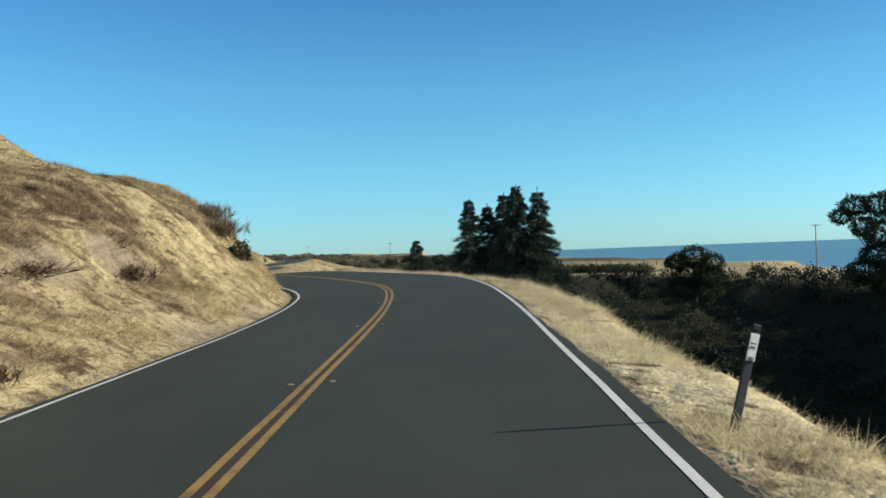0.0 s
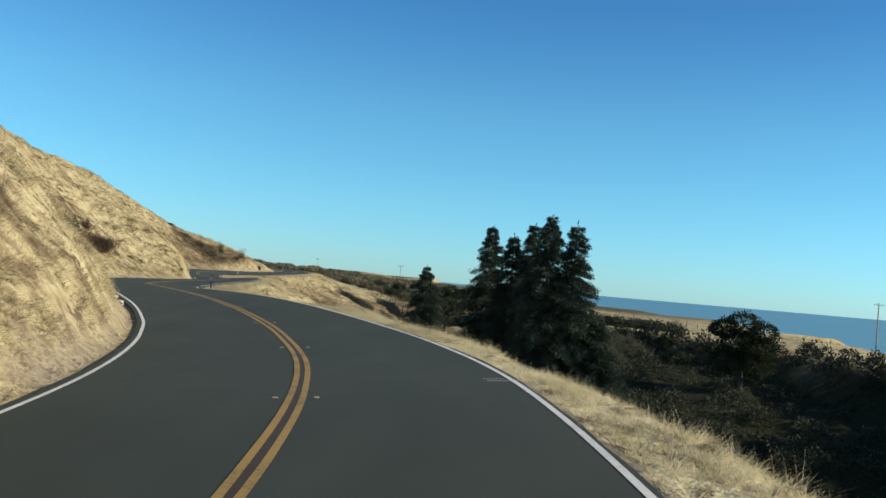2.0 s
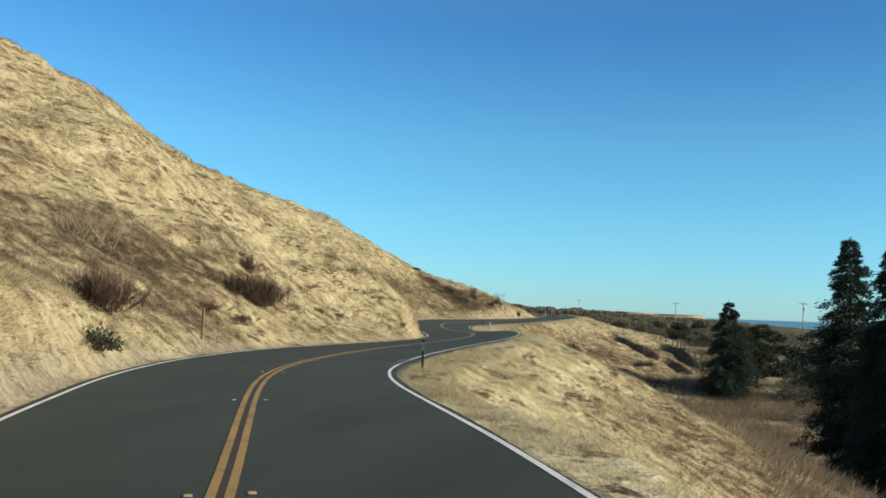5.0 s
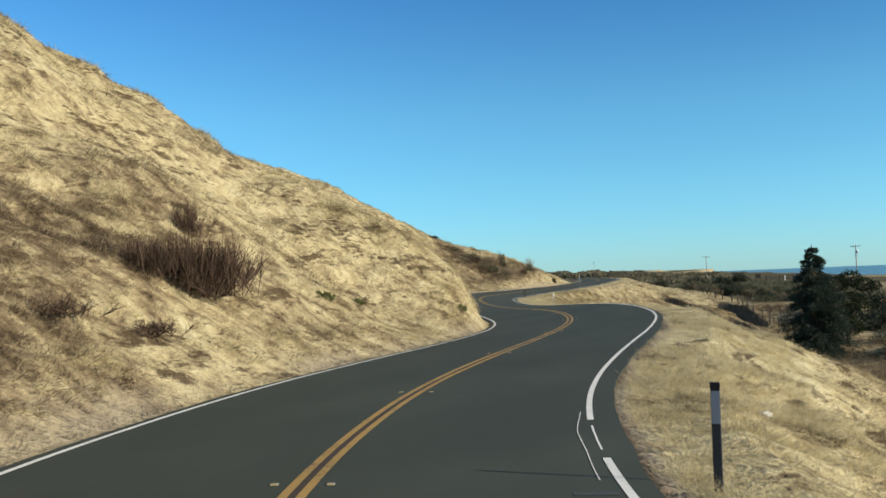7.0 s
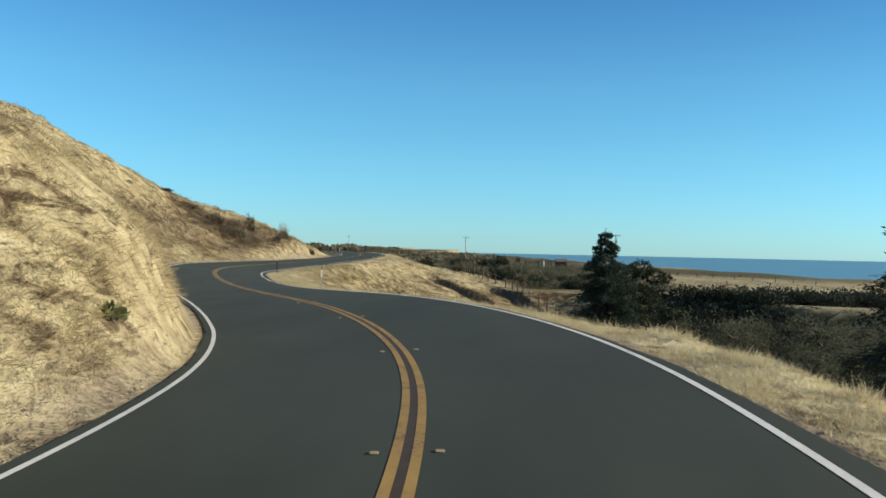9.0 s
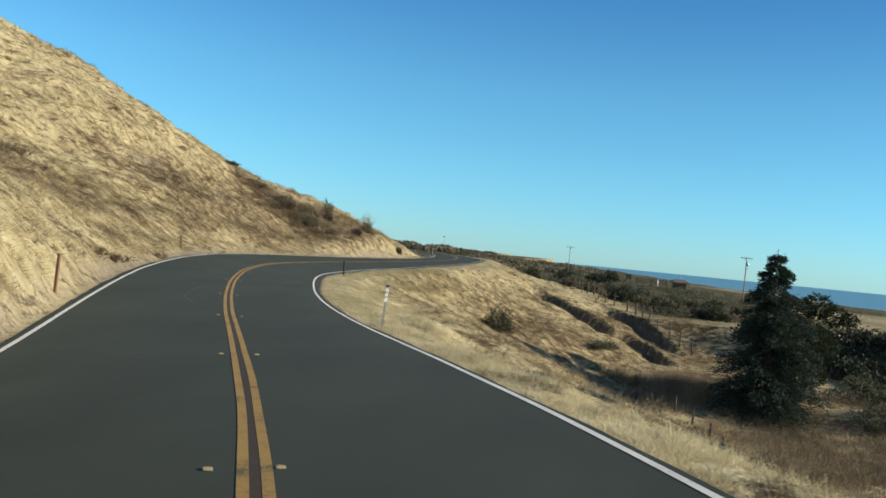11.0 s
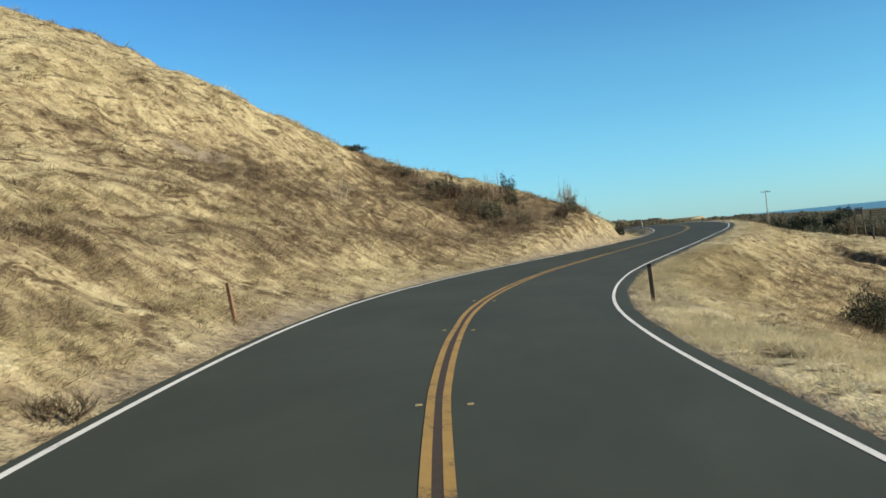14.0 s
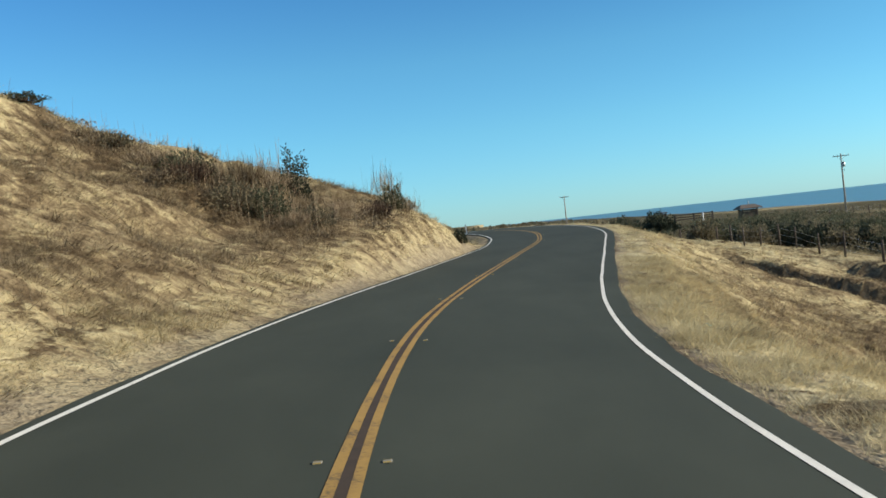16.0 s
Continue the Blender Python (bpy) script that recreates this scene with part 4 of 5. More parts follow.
def conifer(label, x, y, top, radius, seed, bare=0.06, base=None, group="", ragged=0.4, shade=needles, shoulder=0.44):
    """A tall spire-topped conifer: tapered trunk, tiers of drooping limbs, flat sprays of needles with gaps between the tiers."""
    r = np.random.default_rng(seed)
    z0 = ground_z(x, y) - 0.2 if base is None else base
    h = top - z0
    ob = thing("conifer_tree", label, "tree", (x, y, z0), group, r.uniform(0, 360))
    bend = r.normal(0, 0.008 * h, 2)
    trunk_at = lambda t: np.array([bend[0] * math.sin(t * 3), bend[1] * math.sin(t * 2.2), h * t])
    part("trunk", rod([trunk_at(t) for t in np.linspace(0, 1, 9)], [max(0.02, 0.017 * h * (1 - t) ** 0.9 + 0.02) for t in np.linspace(0, 1, 9)], 8), bark, ob)
    starts, ends, pts, ways = [], [], [], []
    t = bare
    while t < 0.985:
        full = min(1.0, (1 - t) / shoulder) ** 0.85 * min(1, 0.65 + (t - bare) * 3)
        tier = r.uniform(0.76, 1.12)
        for k in range(r.integers(8, 12)):
            a = r.uniform(0, 2 * math.pi)
            ln = radius * full * tier * r.uniform(1 - ragged * 1.6, 1.16) + 0.32
            if r.uniform() < 0.10:
                ln *= 0.4
            s = trunk_at(t + r.normal(0, 0.10) / h)
            rise = r.uniform(-0.34, 0.02) + 0.75 * max(0, t - 0.72)
            e = s + np.array([math.cos(a) * ln, math.sin(a) * ln, ln * rise])
            starts.append(s)
            ends.append(e)
            n = int(16 + ln * 58)
            u = r.uniform(0.12, 1.0, n) ** 0.7
            fan = np.array([-math.sin(a), math.cos(a), 0.0])
            reach = r.normal(0, 0.08 + 0.13 * ln * np.minimum(1, 1.7 * (1.12 - u)))
            q = s + (e - s) * u[:, None] + fan * reach[:, None] + r.normal(0, 0.07 + 0.03 * ln, (n, 3))
            q[:, 2] -= 0.16 * ln * u ** 2 + 0.22 * np.abs(reach)
            pts.append(q)
            along_limb = (e - s) / (np.linalg.norm(e - s) + 1e-6)
            ways.append(along_limb[None] + fan * np.clip(reach * 2.2, -1.1, 1.1)[:, None])
        t += r.uniform(0.26, 0.46) / h * (1 if h > 10 else 0.8)
    starts, ends = np.array(starts), np.array(ends)
    part("branch_work", limb_mesh(starts, ends, 0.02 + 0.012 * np.linalg.norm(ends - starts, axis=1), 0.008, bark), bark, ob, kind="stuff")
    tip = np.repeat(np.array([[bend[0] * math.sin(3), bend[1] * math.sin(2.2), h]]), 26, 0) - np.array([[0, 0, 1]]) * r.uniform(0, 1.4, (26, 1))
    pts.append(tip)
    ways.append(np.repeat([[0, 0, 1.0]], 26, 0) + r.normal(0, 0.45, (26, 3)) * np.array([1, 1, 0.2]))
    v, f = sprays(np.concatenate(pts), np.concatenate(ways), 0.27, 0.045, 0.22, r)
    part("crown", mesh_of("crown", v, f, shade), shade, ob, kind="stuff")
    return ob


def broad_tree(name, label, x, y, top, puffs, seed, leaf, base=None, size=0.34, density=26, trunk=0.28, category="tree", group=""):
    """A spreading tree: forked limbs reach into puffs (dx, dy, height below the top, radius) of small leaf sprays."""
    r = np.random.default_rng(seed)
    z0 = ground_z(x, y) - 0.15 if base is None else base
    h = top - z0
    ob = thing(name, label, category, (x, y, z0), group)
    fork = np.array([0, 0, h * 0.32])
    part("trunk", rod([(0, 0, 0), (0.1, 0.05, h * 0.16), tuple(fork)], [trunk * 1.3, trunk, trunk * 0.8], 8), bark, ob)
    starts, ends, pts, ways = [], [], [], []
    for dx, dy, low, rad in puffs:
        c = np.array([dx, dy, h - low])
        starts.append(fork)
        ends.append(c)
        for k in range(5):
            w = r.normal(0, 1, 3)
            starts.append(c)
            ends.append(c + w / np.linalg.norm(w) * rad * 0.75)
        n = int(density * rad ** 2 * 6)
        w = r.normal(0, 1, (n, 3))
        w /= np.linalg.norm(w, axis=1)[:, None]
        lump = 1 + 0.28 * np.sin(w[:, 0] * 5 + seed) * np.sin(w[:, 1] * 5.3 + dx) * np.sin(w[:, 2] * 4.7 + dy)
        q = c + w * rad * (r.uniform(0.35, 1.0, n) ** 0.45 * lump)[:, None] * np.array([1, 1, 0.72])
        pts.append(q)
        ways.append(w)
    part("branch_work", limb_mesh(np.array(starts), np.array(ends), trunk * 0.4, 0.02, bark), bark, ob, kind="stuff")
    v, f = sprays(np.concatenate(pts), np.concatenate(ways), size, size * 0.26, 0.1, r)
    part("crown", mesh_of("crown", v, f, leaf), leaf, ob, kind="stuff")
    return ob


def shrub(name, label, x, y, wide, tall, seed, leaf, z=None, leaves=0, twigs=40, size=0.09, group="", category="shrub"):
    """A low shrub: a fan of stems and an uneven dome of small leaves."""
    r = np.random.default_rng(seed)
    z0 = ground_z(x, y) - 0.08 if z is None else z
    ob = thing(name, label, category, (x, y, z0), group, r.uniform(0, 360))
    w = r.normal(0, 1, (twigs, 3))
    w[:, 2] = np.abs(w[:, 2]) + 0.4
    w /= np.linalg.norm(w, axis=1)[:, None]
    ends = w * np.array([wide / 2, wide / 2, tall]) * r.uniform(0.55, 0.98, (twigs, 1))
    starts = np.stack([r.normal(0, wide * 0.10, twigs), r.normal(0, wide * 0.10, twigs), np.zeros(twigs)], 1)
    part("stem_fan", limb_mesh(starts, ends, 0.012 + 0.006 * wide, 0.004 + 0.002 * wide, dead_twig), dead_twig, ob, kind="stuff")
    n = leaves or int(min(2200, 400 + 500 * wide * tall))
    w = r.normal(0, 1, (n, 3))
    w[:, 2] = np.abs(w[:, 2])
    w /= np.linalg.norm(w, axis=1)[:, None]
    lump = 1 + 0.3 * np.sin(w[:, 0] * 6 + seed) * np.sin(w[:, 1] * 6 + seed * 2)
    q = w * (r.uniform(0.3, 1.0, n) ** 0.5 * lump)[:, None] * np.array([wide / 2, wide / 2, tall])
    v, f = sprays(q, w, size, size * 0.4, -0.2, r)
    part("foliage", mesh_of("foliage", v, f, leaf), leaf, ob, kind="stuff")
    return ob


def dead_shrub(label, x, y, wide, tall, seed, twigs=420, mat=dead_twig, name="dead_shrub", group="", z=None):
    """A leafless shrub: stems that fork twice into fine upright twigs."""
    r = np.random.default_rng(seed)
    z0 = ground_z(x, y) - 0.08 if z is None else z
    ob = thing(name, label, "shrub", (x, y, z0), group, r.uniform(0, 360))
    n = max(6, twigs // 12)
    w = r.normal(0, 1, (n, 3))
    w[:, 2] = np.abs(w[:, 2]) + 0.7
    w /= np.linalg.norm(w, axis=1)[:, None]
    s0 = np.stack([r.normal(0, wide * 0.2, n), r.normal(0, wide * 0.2, n), np.zeros(n)], 1)
    e0 = s0 + w * np.array([wide * 0.35, wide * 0.35, tall * 0.6])
    pick = r.integers(0, n, twigs)
    u = r.uniform(0.2, 1.0, (twigs, 1))
    s1 = s0[pick] + (e0[pick] - s0[pick]) * u
    w1 = w[pick] + r.normal(0, 0.5, (twigs, 3))
    w1[:, 2] = np.abs(w1[:, 2]) + 0.3
    w1 /= np.linalg.norm(w1, axis=1)[:, None]
    e1 = s1 + w1 * np.array([wide * 0.25, wide * 0.25, tall * 0.5]) * r.uniform(0.5, 1.1, (twigs, 1))
    part("stem_fan", limb_mesh(s0, e0, 0.005 + 0.003 * wide, 0.003 + 0.001 * wide, mat), mat, ob, kind="stuff")
    part("twig_tangle", limb_mesh(s1, e1, 0.004 + 0.0018 * wide, 0.002, mat), mat, ob, kind="stuff")
    return ob


CLUSTER = "conifers standing together in the ravine"
conifer("tall dark conifer with a pointed top in the ravine", 4.5, 143.5, 9.9, 4.1, 11, 0.08, group=CLUSTER)
conifer("slim ragged conifer between two taller ones", 7.1, 137.2, 8.7, 3.7, 12, 0.15, group=CLUSTER, ragged=0.45)
conifer("tall ragged conifer with gaps between its limbs", 9.4, 135.5, 10.2, 4.0, 13, 0.12, group=CLUSTER, ragged=0.45)
conifer("tall dense dark conifer in the ravine", 10.8, 126.1, 10.6, 4.5, 14, 0.04, group=CLUSTER)
conifer("tall dense conifer with a blunt crown, ravine slope", 13.8, 126.4, 10.2, 4.4, 15, 0.03, group=CLUSTER)
conifer("low young conifer filling the foot of the group", 16.6, 125.6, -1.0, 4.0, 16, 0.02, group=CLUSTER)
conifer("solitary dense dark green conifer in the ravine head", -5.8, 198.6, 4.6, 4.5, 17, 0.02, ragged=0.34, shoulder=0.66)
broad_tree("cypress_tree", "dark wind-bent cypress beside a conifer", -1.6, 203.0, 1.6, [(-1.0, 0, 2.2, 1.6), (0.8, 0.5, 1.6, 1.5), (2.3, 0, 2.4, 1.3), (3.6, 0, 2.6, 0.8), (0.2, -1, 4.4, 1.5), (1.6, 0, 4.8, 1.4), (-0.4, 0.6, 6.8, 1.5), (0.8, 0, 8.0, 1.3)], 18, cypress_leaf, density=95, size=0.24)
broad_tree("cypress_tree", "large dark cypress with flat layered foliage", 69.0, 138.4, 8.0, [(-7.5, 0, 3.2, 1.7), (-5.0, 0.6, 1.7, 2.3), (-1.5, 0, 1.6, 2.6), (2.0, 0, 1.4, 3.0), (-4.6, -1.5, 5.0, 2.1), (0.0, 1.5, 6.0, 3.6),
           (4.2, 0, 5.0, 3.0), (-2.2, 0, 9.4, 2.6), (2.4, 0, 10.0, 3.0), (-4.0, 0, 12.0, 3.0), (3.5, 0, 12.5, 3.4), (0, 0, 14.0, 3.4)], 19, cypress_leaf, size=0.32, density=70, trunk=0.5)
broad_tree("cypress_tree", "rounded wind-shaped cypress on the ravine rim", 46.3, 166.0, 1.3, [(0, 0, 2.3, 2.8), (-3.0, 0, 3.1, 2.2), (3.3, 0, 3.5, 2.4), (-4.2, 0.5, 3.4, 1.2), (-1.0, 0, 5.4, 3.0), (2.6, 0, 6.0, 3.0), (-2.4, 0, 8.0, 2.8), (2.2, 0, 8.6, 3.0)], 20, cypress_leaf, size=0.30, density=70, trunk=0.4)

for k, (x, y, top, rad) in enumerate([(9.0, 199.0, -4.6, 3.0), (16.5, 192.0, -4.2, 3.4), (22.0, 197.0, -4.4, 3.2), (28.0, 186.0, -6.0, 3.0), (4.5, 206.0, -5.6, 2.2), (34.0, 196.0, -4.8, 2.6), (12.5, 204.0, -4.8, 2.6), (20.0, 207.0, -4.4, 2.4), (26.0, 203.0, -4.4, 2.6), (13.0, 186.0, -6.6, 2.6), (22.0, 184.0, -6.8, 2.8), (3.5, 196.0, -6.8, 1.9), (32.0, 205.0, -4.2, 2.2)]):
    broad_tree("willow_shrub", "rounded grey-green thicket shrub in the ravine", x, y, top, [(0, 0, rad, rad), (rad * 0.8, 0.4, rad * 1.3, rad * 0.7), (-rad * 0.8, 0, rad * 1.4, rad * 0.75), (0.2, 0, rad * 2.0, rad)], 60 + k, willow_leaf,
               size=0.24, density=36, trunk=0.15, category="shrub", group="thicket in the ravine")

# ---- posts beside the road ----


def road_post(label, x, y, tall, lean=(0, 0), mat=dark_post, width=0.09, thick=0.035, cap=None, sheet=None, category="marker post"):
    """A flat marker post set in the verge, with a cap and, where it has one, a reflective sheet."""
    ob = thing("marker_post", label, category, (x, y, ground_z(x, y) - 0.1), "posts along the road")
    ob.matrix_world = ob.matrix_world @ pose(0, 0, 0, lean[0], lean[1], 0)
    part("post", box((width, thick, tall + 0.1), (0, 0, (tall + 0.1) / 2), bevel=0.006), mat, ob)
    if cap:
        part("cap", box((width * 1.1, thick * 1.4, 0.06), (0, 0, tall + 0.11), bevel=0.006), cap, ob)
    if sheet:
        part("reflector_sheet", box((width * 0.92, 0.006, sheet[1]), (0, -thick / 2 - 0.005, tall + 0.06 - sheet[1] / 2)), sheet[0], ob)
    return ob


def lettering(text, size, at, turn, mat, parent):
    cu = bpy.data.curves.new("writing", "FONT")
    cu.body, cu.size, cu.align_x, cu.align_y, cu.extrude = text, size, "CENTER", "CENTER", 0.001
    tmp = bpy.data.objects.new("writing", cu)
    me = bpy.data.meshes.new_from_object(tmp)
    bpy.data.objects.remove(tmp)
    me.materials.clear()
    me.materials.append(mat)
    ob = new("writing", me)
    ob.parent = parent
    ob.matrix_local = pose(*at, *turn)
    return tagged(ob, "black painted figures")


def mile_post(label, x, y, tall, lean, post_mat, channel, turn=0.0, plate_tall=0.29):
    """A mile marker: a slim post with a white plate near its top that carries figures, and a dark reflector above it."""
    ob = thing("mile_marker", label, "mile marker", (x, y, ground_z(x, y) - 0.1), "mile markers", turn)
    ob.matrix_world = ob.matrix_world @ pose(0, 0, 0, lean[0], lean[1], 0)
    if channel:
        part("post", joined(box((0.03, 0.004, tall + 0.1), (0, 0.026, (tall + 0.1) / 2)), box((0.009, 0.03, tall + 0.1), (-0.019, 0.013, (tall + 0.1) / 2)), box((0.009, 0.03, tall + 0.1), (0.019, 0.013, (tall + 0.1) / 2))), post_mat, ob)
    else:
        part("post", box((0.085, 0.03, tall + 0.1), (0, 0, (tall + 0.1) / 2), bevel=0.006), post_mat, ob)
    part("reflector", box((0.08, 0.03, 0.055), (0, -0.012, tall + 0.10), bevel=0.008), black_paint, ob, "black cap with a small reflector")
    plate = part("plate", box((0.075 if channel else 0.085, 0.006, plate_tall), (0, -0.022, tall + 0.045 - plate_tall / 2), bevel=0.002), white_enamel, ob, "white reflective plate")
    lettering("31", 0.075, (0, -0.027, tall - 0.06), (90, -90, 0), black_paint, plate)
    for k in range(3):
        part("mark", box((0.008, 0.003, 0.05), (-0.02 + 0.02 * k, -0.0265, tall - 0.185)), black_paint, plate)
    return ob


mile_post("leaning mile marker with a white plate on a dark post", 2.42, 7.75, 0.92, (3, 14), dark_post, False, 14.0, 0.24)
mile_post("mile marker with a white plate on a steel channel post", -28.84, 139.65, 1.12, (0, 2.5), steel, True, 24.0, 0.36)
road_post("dark marker post with a grey reflective sheet", -16.52, 81.95, 0.98, (0, 0.5), dark_post, 0.085, 0.03, black_paint, (grey_enamel, 0.3))
road_post("dark wooden marker post in the outside of the bend", -38.1, 172.2, 0.98, (2, -1.5), post_wood, 0.10, 0.06, black_paint)
road_post("thin leaning sun-bleached wooden stake on the inland verge", -45.35, 163.8, 0.78, (-3, -8), pale_wood, 0.07, 0.06)
road_post("thin sun-bleached wooden stake on the inland verge", -36.0, 136.0, 0.95, (0, 1.5), pale_wood, 0.075, 0.06)
road_post("thin sun-bleached wooden stake below the cut slope", -24.9, 81.7, 1.15, (0, 1), pale_wood, 0.075, 0.06)
road_post("white plastic marker post beside the bend", -44.0, 249.5, 1.0, (0, -4), white_enamel, 0.09, 0.05)

# ---- poles, fence and the shelter on the terrace ----


def utility_pole(label, x, y, top, seed, transformer=False, arms=1, turn=20.0, base=None):
    z0 = ground_z(x, y) - 0.2 if base is None else base
    h = top - z0
    ob = thing("utility_pole", label, "utility pole", (x, y, z0), "power poles on the terrace", turn)
    part("pole", rod([(0, 0, 0), (0.01, 0, h * 0.5), (0, 0, h)], [0.16, 0.13, 0.10], 10), pole_wood, ob)
    for k in range(arms):
        z = h - 0.35 - 0.9 * k
        arm = part("crossarm", box((2.4, 0.09, 0.12), (0, -0.12, z), bevel=0.01), pole_wood, ob)
        for dx in (-1.08, -0.5, 0.5, 1.08):
            part("insulator", rod([(dx, -0.12, z + 0.06), (dx, -0.12, z + 0.12), (dx, -0.12, z + 0.2), (dx, -0.12, z + 0.24)], [0.03, 0.055, 0.055, 0.02], 8), steel, arm)
        for s in (-1, 1):
            part("brace", rod([(s * 0.7, -0.12, z - 0.06), (0, -0.1, z - 0.6)], 0.018, 5), steel, ob)
    if transformer:
        can = part("transformer", rod([(0.32, 0, h - 2.1), (0.32, 0, h - 2.05), (0.32, 0, h - 1.35), (0.32, 0, h - 1.3)], [0.17, 0.2, 0.2, 0.12], 12), steel, ob, "grey transformer can")
        part("bushing", rod([(0.32, 0, h - 1.3), (0.32, 0, h - 1.1)], [0.04, 0.02], 6), steel, can)
        part("fuse_switch", box((0.1, 0.1, 0.35), (0.3, 0, h - 2.6)), steel, ob)
    return ob


utility_pole("weathered power pole with a crossarm and a transformer", 14.3, 317.5, 6.5, 1, True, 1, -14)
utility_pole("distant power pole with a single crossarm", -23.2, 396.0, 6.4, 2, False, 1, -10)
utility_pole("thin distant power pole near the sea cliff", 81.0, 195.0, 4.6, 3, False, 1, 15)
utility_pole("far power pole behind the inland scrub", -118.0, 520.0, 9.5, 4, False, 1, 0)
utility_pole("far power pole behind the inland scrub", -96.0, 640.0, 9.0, 5, False, 1, 0)


def fence_post(x, y, tall, seed, group="old wire fence on the terrace", label="weathered split wooden fence post"):
    r = np.random.default_rng(seed)
    ob = thing("fence_post", label, "fence post", (x, y, ground_z(x, y) - 0.2), group)
    lx, ly = r.normal(0, 0.05, 2)
    w = r.uniform(0.065, 0.10)
    part("post", rod([(0, 0, 0), (lx * 0.5, ly * 0.5, tall * 0.6), (lx, ly, tall + 0.2)], [w, w * 0.95, w * 0.75], 6), post_wood, ob)
    return (x + lx, y + ly, ob.location.z + tall)


def fence(points, gap, tall, seed, wires=3, label="slack wire between weathered fence posts"):
    r = np.random.default_rng(seed)
    tops = []
    for (x0, y0), (x1, y1) in zip(points, points[1:]):
        n = max(1, round(math.hypot(x1 - x0, y1 - y0) / gap))
        for k in range(n):
            f = (k + r.uniform(-0.15, 0.15)) / n
            tops.append(fence_post(x0 + (x1 - x0) * f, y0 + (y1 - y0) * f, tall * r.uniform(0.85, 1.15), seed * 97 + len(tops)))
    for level in range(wires):
        for a, b in zip(tops, tops[1:]):
            dz = -0.12 - level * tall * 0.3
            p, q = Vector(a) + Vector((0, 0, dz)), Vector(b) + Vector((0, 0, dz))
            m = (p + q) / 2 - Vector((0, 0, 0.04))
            ob = new("fence_wire", bpy.data.meshes.new("fence_wire"))
            bm = rod([p, m, q], 0.007, 4, False)
            bm.to_mesh(ob.data)
            bm.free()
            ob.data.materials.append(steel)
            tagged(ob, label, "fence wire", "old wire fence on the terrace")


fence([(-24.0, 258), (-21.5, 246), (-18.6, 238), (-15.8, 233.5), (-12.6, 226), (-8, 218.5)], 2.3, 1.6, 3)
fence([(-17, 199), (-13.9, 194.6), (-12, 188), (-11.3, 181), (-10.5, 174)], 3.0, 1.3, 4)
fence([(22, 318), (40, 306), (58, 292)], 4.5, 1.2, 5, 2)
fence([(60, 280), (66, 230), (74, 205)], 8.0, 1.2, 6, 2)


fence([(6.5, 309), (13.5, 312), (20.5, 315)], 2.2, 1.3, 7, 2)


def shelter(x, y, turn):
    """A small open timber shelter with a panelled body and an overhanging shingled roof with a flue."""
    ob = thing("timber_shelter", "small dark timber shelter with a flat shingled roof", "shelter", (x, y, ground_z(x, y) - 0.1), "", turn)
    for sx in (-1.3, 1.3):
        for sy in (-0.8, 0.8):
            part("corner_post", box((0.16, 0.16, 2.3), (sx, sy, 1.15), bevel=0.01), post_wood, ob)
    for k in range(5):
        part("wall_board", box((2.5, 0.05, 0.3), (-0.05, -0.74, 0.5 + 0.34 * k), bevel=0.008), post_wood, ob)
    for k in range(5):
        part("wall_board", box((0.05, 1.45, 0.3), (-1.27, 0, 0.5 + 0.34 * k), bevel=0.008), post_wood, ob)
    bm = bmesh.new()
    rim, ridge = [(-2.0, -1.5, 2.25), (2.0, -1.5, 2.25), (2.0, 1.5, 2.25), (-2.0, 1.5, 2.25)], [(-1.2, 0, 2.85), (1.2, 0, 2.85)]
    low = [bm.verts.new((a, b, c - 0.14)) for a, b, c in rim]
    r0, r1 = [bm.verts.new(p) for p in rim], [bm.verts.new(p) for p in ridge]
    for i in range(4):
        bm.faces.new((low[i], low[(i + 1) % 4], r0[(i + 1) % 4], r0[i]))
    bm.faces.new((r0[0], r0[1], r1[1], r1[0]))
    bm.faces.new((r0[2], r0[3], r1[0], r1[1]))
    bm.faces.new((r0[1], r0[2], r1[1]))
    bm.faces.new((r0[3], r0[0], r1[0]))
    bm.faces.new(low[::-1])
    part("roof", bm, shingle, ob)
    part("flue", rod([(0.2, 0, 2.7), (0.2, 0, 3.6)], 0.07, 8), steel, ob, "thin metal flue")
    return ob


shelter(2.0, 328.0, 8)


def field_gate(x, y, turn, long=5.0):
    ob = thing("field_gate", "weathered wooden rail gate across the scrub", "gate", (x, y, ground_z(x, y) - 0.1), "", turn)
    for sx in (-long / 2, 0, long / 2):
        part("gate_post", box((0.24, 0.24, 2.0), (sx, 0, 1.0), bevel=0.01), post_wood, ob)
    for k in range(3):
        part("rail", box((long, 0.07, 0.2), (0, -0.16, 0.9 + 0.45 * k), bevel=0.01), post_wood, ob)
    return ob


field_gate(-2.2, 350.5, 6, 7.5)


def kiosk(x, y, turn, top):
    """A small timber kiosk on two legs, with a board body and a flat overhanging roof."""
    z = ground_z(x, y) - 0.1
    h = top - z
    ob = thing("trail_kiosk", "small dark timber kiosk with a flat roof in scrub", "kiosk", (x, y, z), "", turn)
    for sx in (-0.6, 0.6):
        part("leg", box((0.14, 0.14, h - 0.1), (sx, 0, (h - 0.1) / 2), bevel=0.01), post_wood, ob)
    for k in range(4):
        part("board", box((1.06, 0.07, 0.26), (0, 0, h - 0.38 - 0.28 * k), bevel=0.008), post_wood, ob)
    part("roof", box((1.7, 0.8, 0.16), (0, 0, h - 0.06), (4, 0, 0), bevel=0.02), shingle, ob)
    return ob


